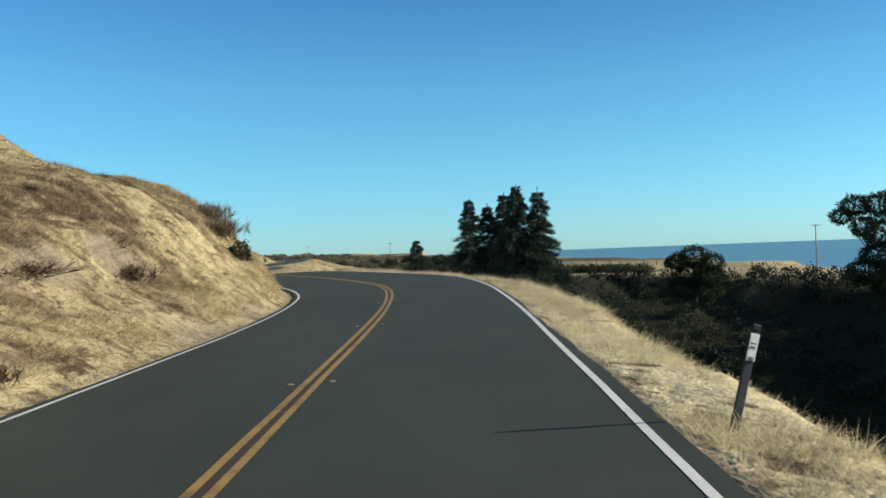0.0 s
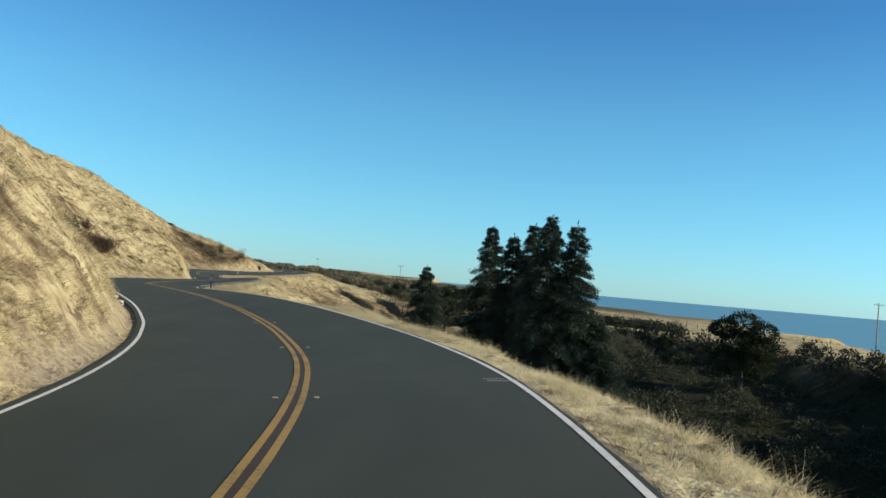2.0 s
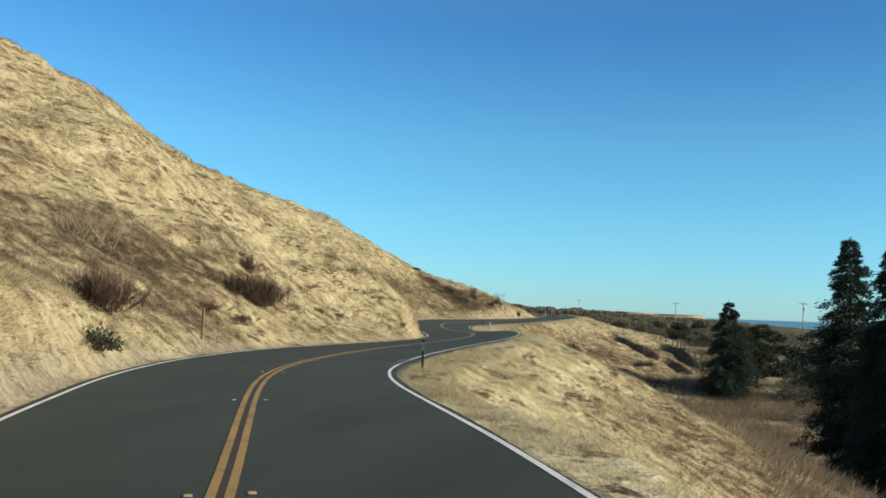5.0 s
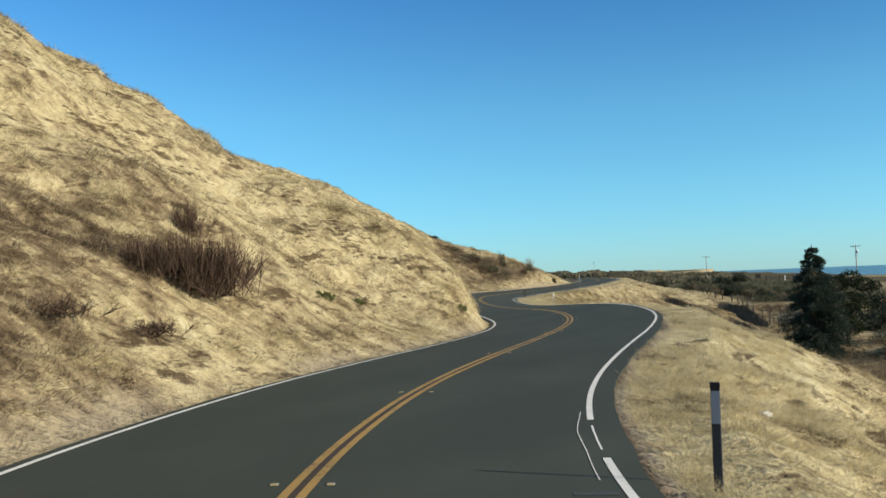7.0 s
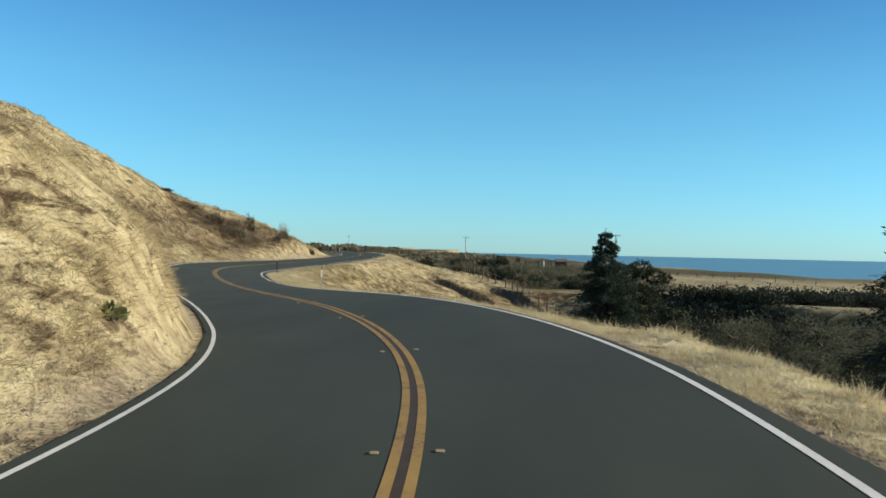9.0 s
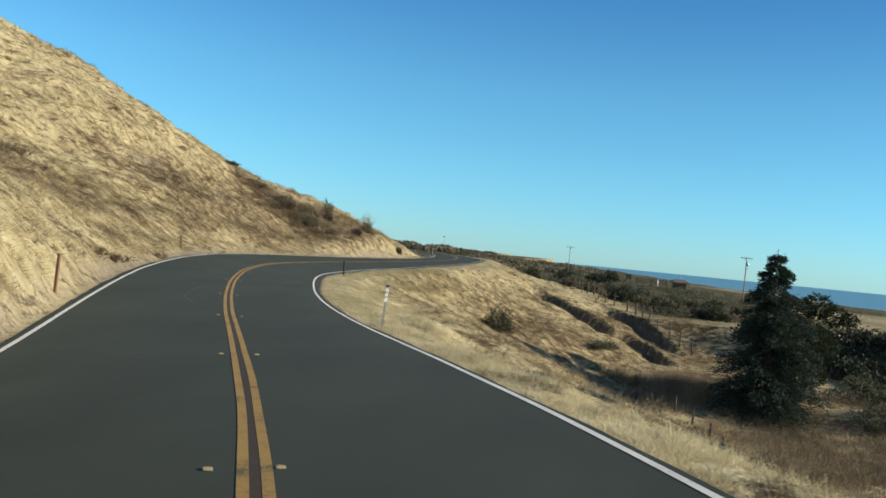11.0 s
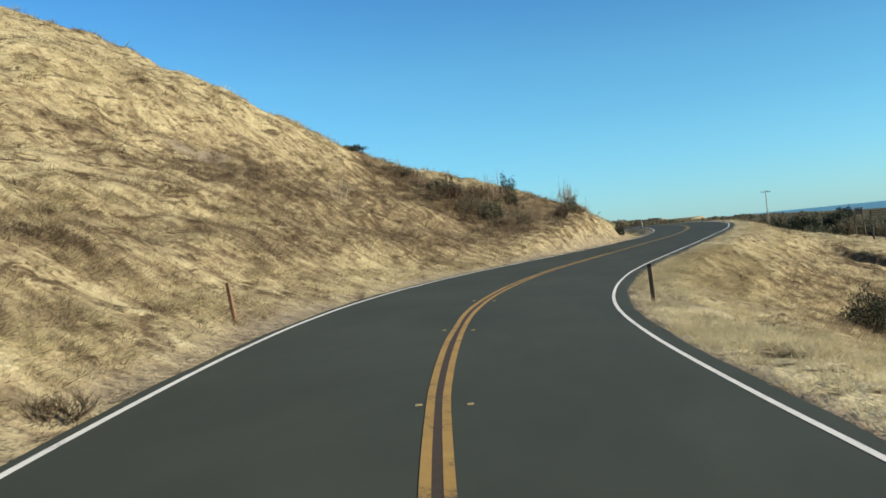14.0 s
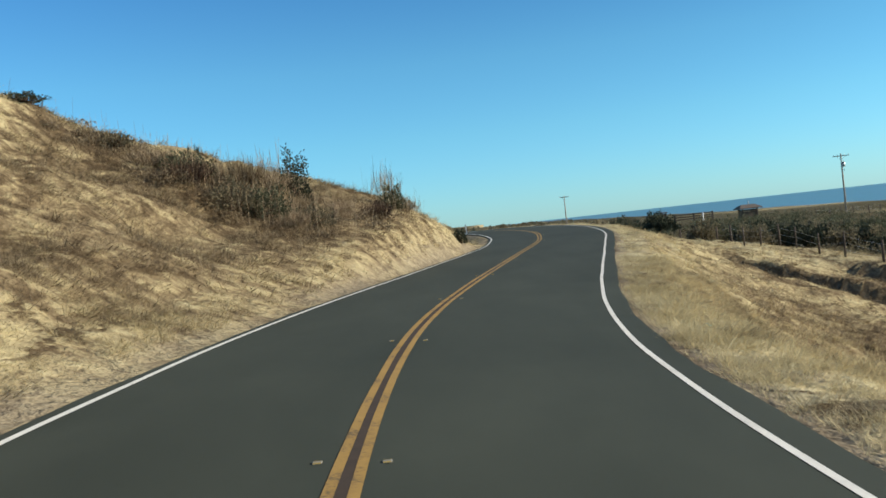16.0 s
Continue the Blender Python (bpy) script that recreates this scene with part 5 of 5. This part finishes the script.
kiosk(-7.95, 351.0, 6, 0.0)
post = thing("marker_stake", "short white-painted stake beside the rail gate", "stake", (-0.75, 349.0, ground_z(-0.75, 349.0) - 0.1))
part("stake", rod([(0, 0, 0), (0, 0, 1.9)], [0.16, 0.13], 6), white_enamel, post)

# ---- shrubs of the slopes ----
r = np.random.default_rng(76)


def scatter_scrub(name, label, places, seed, leaf, size, leaves):
    """Uncountable low scrub as one mesh: overlapping uneven domes of leaf sprays."""
    r = np.random.default_rng(seed)
    pts, ways = [], []
    for x, y, w, h in places:
        n = int(leaves * max(0.4, w * w / 9))
        d = r.normal(0, 1, (n, 3))
        d[:, 2] = np.abs(d[:, 2])
        d /= np.linalg.norm(d, axis=1)[:, None]
        lump = 1 + 0.3 * np.sin(d[:, 0] * 6 + x) * np.sin(d[:, 1] * 6 + y)
        pts.append(np.array([x, y, ground_z(x, y) - 0.2]) + d * (r.uniform(0.4, 1, n) ** 0.5 * lump)[:, None] * np.array([w / 2, w / 2, h]))
        ways.append(d)
    v, f = sprays(np.concatenate(pts), np.concatenate(ways), size, size * 0.45, -0.1, r)
    return tagged(new(name, mesh_of(name, v, f, leaf)), label, "scrub", kind="stuff")


dead_shrub("wide dead dark-brown shrub on the straw hillside", -28.2, 91.8, 2.0, 1.6, 101, 2600)
dead_shrub("low dead brown shrub beside a wider one", -28.8, 90.7, 1.4, 1.1, 102, 1100)
dead_shrub("dead brown shrub beside a wider one", -28.5, 93.2, 1.5, 1.1, 109, 900)
dead_shrub("small dead brown shrub above a larger one", -31.1, 95.7, 1.1, 1.2, 110, 600)
dead_shrub("dead dark-brown shrub low on the cut slope", -23.2, 73.8, 1.8, 1.3, 103, 1700)
dead_shrub("bare grey-brown shrub on the hillside", -31.0, 82.5, 2.8, 1.8, 104, 700, stalk_mat)
dead_shrub("low dark dead brush on the hillside", -27.4, 86.0, 1.3, 0.45, 105, 500)
dead_shrub("low dark dead brush on the hillside", -27.1, 88.2, 1.2, 0.4, 99, 420)
# added brush that stands in for the dark recess of the ledge
dead_shrub("dark dead brush added to darken the ledge in the road cut", -8.0, 22.8, 1.2, 0.5, 106, 700)
dead_shrub("grey dead brush along the road cut", -8.1, 17.4, 1.6, 0.4, 107, 420)
dead_shrub("brown dead brush at the foot of the cut", -6.1, 12.2, 0.6, 0.35, 108, 240)
shrub("coyote_brush", "dark green coyote brush on the cut's corner", -7.9, 34.9, 1.0, 0.8, 111, scrub_leaf)
dead_shrub("bare shrub over the green brush on the corner", -8.9, 35.7, 2.0, 0.9, 112, 1300, weed_stem)
dead_shrub("brown dead brush hanging on the cut", -9.6, 37.4, 1.8, 0.9, 118, 800, weed_stem)
dead_shrub("brown dead brush on the brow of the cut", -10.6, 39.4, 1.6, 0.7, 119, 700)
shrub("coyote_brush", "low green bush at the foot of the slope", -21.4, 71.4, 1.2, 0.5, 113, sage_leaf)
shrub("coyote_brush", "low green bush on the hillside", -17.0, 59.6, 1.5, 0.9, 114, sage_leaf)
shrub("coyote_brush", "dark green bush on the ridge line", -50.4, 211.4, 1.6, 2.2, 115, scrub_leaf)
shrub("coyote_brush", "low dark bush on the skyline", -60.0, 206.9, 1.9, 0.36, 116, scrub_leaf)
shrub("coyote_brush", "small green bush above the road bend", -43.6, 219.5, 0.9, 0.7, 117, scrub_leaf)
NOSE = "brush on the nose of the hill"
for k, (x, y, w, h) in enumerate([(-58.2, 208.3, 2.0, 0.5), (-56.8, 207.7, 1.8, 0.5), (-55.4, 207.0, 2.4, 1.0), (-55.2, 209.6, 2.0, 0.9), (-53.6, 206.6, 2.4, 1.1), (-52.9, 204.8, 2.0, 1.0), (-53.0, 209.4, 2.0, 1.2), (-51.4, 204.6, 2.0, 1.1), (-51.6, 207.0, 2.4, 1.4),
                                 (-51.3, 210.0, 2.0, 1.3), (-50.2, 205.4, 2.0, 1.2), (-49.6, 207.6, 2.0, 1.2), (-49.2, 204.9, 1.6, 0.9), (-48.6, 206.0, 1.6, 0.9), (-48.0, 208.6, 1.6, 1.0), (-46.6, 210.3, 1.4, 0.9), (-46.4, 213.8, 1.4, 1.1), (-45.9, 214.6, 1.2, 0.9)]):
    if k % 3 == 1:
        shrub("brush_shrub", "olive-brown leafy brush on the hill's nose", x, y, w, h, 120 + k, heath_leaf if k % 2 else sage_leaf, size=0.10, group=NOSE)
    else:
        dead_shrub("tangled grey-brown dead brush on the hill's nose", x, y, w, h, 120 + k, 1000, (dead_twig, weed_stem, stalk_mat, weed_stem, stalk_mat)[k % 5], group=NOSE)
nose = [(float(np.interp(u, [0, 0.5, 1], [-58.5, -53.5, -47.5])) + r.normal(0, 0.9), float(np.interp(u, [0, 0.5, 1], [208.5, 207.0, 206.8])) + r.normal(0, 1.3), r.uniform(0.9, 1.9), r.uniform(0.3, 0.7)) for u in r.uniform(0, 1, 60)]
scatter_scrub("nose_brush", "low brown and olive brush on the nose of the hill", nose, 11, weed_stem, 0.08, 900)
dead_shrub("bleached bare sapling on the straw slope", -53.7, 189.2, 0.9, 1.7, 152, 60, bleached_stem)
dead_shrub("tall wispy dry weed against the sky", -51.8, 212.0, 1.6, 2.6, 150, 260, stalk_mat, "dry_weed", NOSE)
dead_shrub("tall wispy dry weed against the sky", -46.9, 215.8, 1.4, 2.2, 151, 240, stalk_mat, "dry_weed", NOSE)
for k, (x, y, w, h) in enumerate([(-40.3, 145.6, 1.1, 0.35), (-40.6, 147.2, 1.2, 0.35), (-51.6, 156.0, 1.8, 0.9), (-52.2, 158.4, 1.6, 0.8), (-50.8, 157.8, 1.2, 0.6), (-43.0, 156.0, 0.9, 0.4), (-52.8, 166.6, 0.9, 0.5)]):
    dead_shrub("low dark-brown dead brush on the straw slope", x, y, w, h, 160 + k, 420, dead_twig if k in (1, 4) else weed_stem, group="dead brush on the slope")
for k, (x, y, w) in enumerate([(-28.5, 99.1, 0.55), (-28.7, 102.2, 0.45), (-26.5, 107.4, 0.4)]):
    shrub("green_weed", "low tuft of green weeds in straw grass", x, y, w, 0.16, 180 + k, green_weed, leaves=110, twigs=12, size=0.14, group="green weeds on the bank")
shrub("coyote_brush", "dark bush on the shaded slope of the ravine head", -29.6, 196.0, 3.0, 2.1, 190, scrub_leaf, leaves=4600, size=0.09)
shrub("sage_bush", "low grey sage bush on the far bank of the ravine head", -20.0, 211.2, 2.6, 0.9, 191, sage_leaf)
shrub("sage_bush", "low grey sage bush on the far bank of the ravine head", -18.8, 213.0, 2.0, 0.8, 192, sage_leaf)
for k, (x, y, w, h, leaf) in enumerate([(7.6, 17.0, 1.5, 1.3, sage_leaf), (7.2, 22.5, 2.1, 1.5, sage_leaf), (8.6, 24.5, 1.8, 1.6, sage_leaf), (7.0, 30.0, 2.0, 1.3, sage_leaf), (10.6, 38.0, 2.2, 1.6, sage_leaf), (11.0, 44.0, 2.0, 1.6, scrub_leaf),
                                       (10.5, 51.0, 2.2, 1.5, sage_leaf), (13.0, 34.0, 2.6, 2.0, scrub_leaf), (14.0, 46.0, 2.6, 2.0, scrub_leaf), (46.0, 163.0, 3.6, 2.6, sage_leaf), (19.0, 118.0, 3.4, 2.6, sage_leaf), (22.0, 112.0, 3.0, 2.2, sage_leaf)]):
    shrub("sage_bush", "grey-green sage bush on the ravine slope", x, y, w, h, 140 + k, leaf, size=0.10, group="sage on the ravine slope")


def spots(n, x0, x1, y0, y1, wide, tall, r, test=None):
    out = []
    while len(out) < n:
        x, y = r.uniform(x0, x1), r.uniform(y0, y1)
        n -= 0.02 if test and not test(x, y) else 0
        if test and not test(x, y):
            continue
        s = r.uniform(0.6, 1.4)
        out.append((x, y, wide * s, tall * s * r.uniform(0.7, 1.2)))
    return out


r = np.random.default_rng(77)
covered = lambda x, y: float(land(x, y)[1]) > 0.35
scatter_scrub("terrace_scrub", "dense low grey-green coastal scrub on the terrace", spots(420, -32, 55, 228, 335, 2.8, 0.8, r, covered), 1, heath_leaf, 0.19, 160)
scatter_scrub("terrace_scrub", "taller olive-green bushes in the terrace scrub", spots(150, -30, 40, 230, 320, 3.2, 1.2, r, covered), 8, sage_leaf, 0.18, 210)
scatter_scrub("far_scrub", "dark coastal scrub in the distance", spots(300, -260, -12, 335, 640, 7.0, 1.1, r, covered), 2, heath_leaf, 1.0, 20)
scatter_scrub("ravine_scrub", "dark scrub covering the shaded ravine side", spots(620, 12, 76, 40, 215, 3.6, 1.7, r, covered), 3, scrub_leaf, 0.30, 130)
scatter_scrub("ravine_scrub", "dark scrub on the bank below the terrace", spots(150, -2, 44, 204, 232, 3.2, 1.4, r, covered), 9, scrub_leaf, 0.3, 170)
scatter_scrub("rim_scrub", "low dark bushes along the head of the ravine", [(x, RIM_END + 0.12 * (x + 20) - 2.0 + r.uniform(-3.5, 1.5), r.uniform(2, 4), r.uniform(1.2, 2.2)) for x in np.arange(-1, 48, 0.55)], 10, scrub_leaf, 0.32, 170)
scatter_scrub("rim_scrub", "dark thicket on the bank under the terrace edge", [(x, RIM_END + 0.12 * (x + 20) - 6.0 + r.uniform(-5.5, 2.0), r.uniform(2.5, 4.5), r.uniform(1.4, 2.6)) for x in np.arange(-2, 52, 0.42)], 13, scrub_leaf, 0.30, 150)
scatter_scrub("rim_scrub", "low dark bushes along the ravine rim", [(float(np.interp(y, RIM[0], RIM[1])) + r.uniform(-3, 2), y, r.uniform(2, 4.5), r.uniform(1.6, 3.0)) for y in np.arange(60, 214, 1.5)], 4, scrub_leaf, 0.4, 150)


shrub("coyote_brush", "dark rounded bush behind the fence", -12.6, 259.0, 2.8, 1.7, 131, scrub_leaf)
shrub("coyote_brush", "grey-green bush by the fence line", -10.2, 247.0, 2.0, 1.2, 132, sage_leaf)
shrub("coyote_brush", "broad flat-topped dark bush on the terrace", -23.5, 299.0, 6.0, 3.0, 133, scrub_leaf, leaves=5200, size=0.24)
shrub("coyote_brush", "flat-topped dark bush by itself on the terrace", -13.4, 330.0, 4.4, 3.0, 135, scrub_leaf, leaves=3200, size=0.24)
shrub("coyote_brush", "broad flat-topped dark bush on the terrace", -17.6, 302.5, 5.6, 2.8, 134, scrub_leaf, leaves=5200, size=0.24)


# the belt of scrub behind the fence, from the road's shoulder to the shelter
belt_r = np.random.default_rng(91)
for k in range(44):
    u = belt_r.uniform(0, 1) ** 0.8
    bx = float(np.interp(u, [0, 0.25, 0.6, 1], [-30.5, -24, -13.5, -2])) + belt_r.normal(0, 1.6)
    by = float(np.interp(u, [0, 0.25, 0.6, 1], [262, 252, 241, 233])) + abs(belt_r.normal(0, 11)) + 2
    if bx - float(along(LINE_X, min(by, ROAD_END))) < 9.5:
        continue
    shrub("coyote_brush", "dense dark olive bush in the scrub belt", bx, by, belt_r.uniform(2.4, 4.6), belt_r.uniform(1.0, 1.9) + 0.5 * (u < 0.5), 300 + k,
          (scrub_leaf, scrub_leaf, sage_leaf, heath_leaf)[k % 4], leaves=1500, twigs=30, size=0.2, group="scrub belt behind the fence")


def stalks(name, label, places, seed, tall, mat=stalk_mat):
    """Thin dry upright stems with small seed heads, as one mesh."""
    r = np.random.default_rng(seed)
    p = np.array(places)
    n = len(p)
    z = land(p[:, 0], p[:, 1])[0]
    s = np.stack([p[:, 0], p[:, 1], z - 0.05], 1)
    e = s + np.stack([r.normal(0, 0.12, n), r.normal(0, 0.12, n), tall * r.uniform(0.5, 1.2, n)], 1)
    me = limb_mesh(s, e, 0.006, 0.003, mat)
    me.name = name
    return tagged(new(name, me), label, "dry weeds", kind="stuff")


def near(cx, cy, sx, sy, n, r):
    return np.stack([r.normal(cx, sx, n), r.normal(cy, sy, n)], 1)


stalks("weed_stalks", "pale dry weed stalks on the nose of the hill", np.concatenate([near(-50.0, 205.3, 1.4, 1.0, 150, r), near(-52.6, 206.2, 1.4, 1.0, 130, r), near(-55.0, 207.6, 1.6, 0.8, 110, r), near(-46.4, 214.0, 0.6, 1.4, 110, r), near(-51.4, 211.0, 0.9, 0.9, 90, r), near(-48.0, 207.5, 1.0, 1.2, 60, r)]), 5, 1.3)
stalks("weed_stalks", "pale dry weed stalks in the ravine", np.concatenate([near(6.8, 17.5, 0.6, 3.0, 90, r), near(5.6, 12.5, 0.4, 0.5, 40, r), near(7.4, 28.0, 1.0, 6.0, 60, r)]), 6, 0.9)
reed_y = r.uniform(90, 206, 24000)
reed_x = np.interp(reed_y, [85, 110, 140, 170, 190], [4, 2, 0, -2, -1]) + r.normal(0, 8.0, 24000)
reed_off = reed_x - along(LINE_X, reed_y)
keep = reed_off > 17
keep &= r.uniform(0, 1, 24000) < 0.5 + 1.6 * value_noise(reed_x, reed_y, 5.0, 54)
reed_x, reed_y = reed_x[keep], reed_y[keep]
for part_of, mat, label in ((slice(0, None, 3), stalk_mat, "tan dry brush filling the ravine floor"), (slice(1, None, 3), weed_stem, "brown dry brush filling the ravine floor"), (slice(2, None, 3), weed_stem, "brown dry brush filling the ravine floor")):
    vx, tx, _, _ = tufts(reed_x[part_of], reed_y[part_of], 10, 0.75, 0.030, 0.30, False, 1.6)
    tagged(new("ravine_weeds", mesh_of("ravine_weeds", vx, tx, mat)), label, "dry weeds", kind="stuff")
bank_reeds = np.concatenate([near(-15.6, 203.2, 1.6, 1.6, 420, r), near(-12.2, 204.8, 1.7, 1.6, 480, r), near(-9.6, 202.6, 1.5, 1.6, 420, r), near(-13.4, 199.6, 1.8, 1.0, 200, r)])
bank_reeds = bank_reeds[value_noise(bank_reeds[:, 0], bank_reeds[:, 1], 1.1, 57) > -0.12]
vx, tx, _, _ = tufts(bank_reeds[:, 0], bank_reeds[:, 1], 18, 0.95, 0.020, 0.16, False, 1.8)
tagged(new("bank_reeds", mesh_of("bank_reeds", vx, tx, stalk_mat)), "tall pale dry grass at the foot of the ravine head", "dry grass", kind="stuff")
lower = lambda x, y: x - float(along(LINE_X, y)) > 24
scatter_scrub("ravine_brush", "low brown brush on the ravine floor", spots(170, -16, 12, 105, 202, 2.0, 0.8, r, lower), 12, heath_leaf, 0.15, 260)

# brown weeds where the drifts lie
wy = r.uniform(4, 228, 60000)
wx = along(LINE_X, wy) - (along(LINE_LEFT, wy) + 0.4) * along(LINE_SEC, wy) - r.uniform(1, 26, 60000)
thick = land(wx, wy)[2] + 0.5 * value_noise(wx, wy, 1.4, 51)
keep = r.uniform(0.32, 1.2, 60000) < thick
vx, tx, _, _ = tufts(wx[keep], wy[keep], 11, 0.30, 0.012, 0.14, False, 1.3, 2.0)
tagged(new("brown_weeds", mesh_of("brown_weeds", vx, tx, weed_stem)), "brown dry weeds growing in drifts on the hill", "weeds", kind="stuff")
hy = r.uniform(0, 232, 70000)
hx = along(LINE_X, hy) - (along(LINE_LEFT, hy) + 0.4) * along(LINE_SEC, hy) - 3 - 62 * r.uniform(0, 1, 70000) ** 1.3
keep = value_noise(hx, hy * 0.7, 1.5, 55) + 0.5 * value_noise(hx, hy, 7.0, 56) + r.uniform(-0.08, 0.08, 70000) > 0.33
vx, tx, _, _ = tufts(hx[keep], hy[keep], 9, 0.28, 0.022, 0.18, False, 1.1, 2.0)
tagged(new("brown_weeds", mesh_of("brown_weeds", vx, tx, weed_stem)), "small brown tufts scattered over the grass hill", "weeds", kind="stuff")
qy = r.uniform(90, 225, 16000)
qx = along(LINE_X, qy) + 3.6 * along(LINE_SEC, qy) + r.uniform(5, 30, 16000)
keep = value_noise(qx, qy, 3.0, 52) + 0.6 * value_noise(qx, qy, 1.2, 53) + r.uniform(-0.3, 0.3, 16000) > 0.02
vx, tx, _, _ = tufts(qx[keep], qy[keep], 11, 0.34, 0.016, 0.18, False, 1.2, 2.0)
tagged(new("brown_weeds", mesh_of("brown_weeds", vx, tx, weed_stem)), "brown dry weeds on the slope above the ravine", "weeds", kind="stuff")

# ---- small things on the verges ----


def pebble(x, y, size, seed, mat=stone, label="pale stone lying in the verge", name="stone", category="stone"):
    rr = np.random.default_rng(seed)
    bm = bmesh.new()
    bmesh.ops.create_icosphere(bm, subdivisions=1, radius=size)
    for v in bm.verts:
        v.co = Vector((v.co.x * 1.3, v.co.y, v.co.z * 0.7)) * rr.uniform(0.75, 1.2)
    me = bpy.data.meshes.new(name)
    bm.to_mesh(me)
    bm.free()
    me.materials.append(mat)
    ob = new(name, me)
    ob.matrix_world = pose(x, y, ground_z(x, y) + size * 0.3, 0, 0, rr.uniform(0, 360))
    return tagged(ob, label, category)


for k, (x, y, s) in enumerate([(-11.3, 51.6, 0.14), (-11.0, 50.4, 0.08), (-11.6, 52.6, 0.07), (-10.8, 49.4, 0.06), (-27.8, 169.4, 0.2)]):
    pebble(x, y, s, 200 + k)
pebble(-38.3, 187.5, 0.10, 210, litter_teal, "crumpled teal plastic scrap in dry grass", "plastic_scrap", "litter")
pebble(-15.9, 87.9, 0.09, 211, litter_white, "scrap of white paper in dry grass", "paper_scrap", "litter")
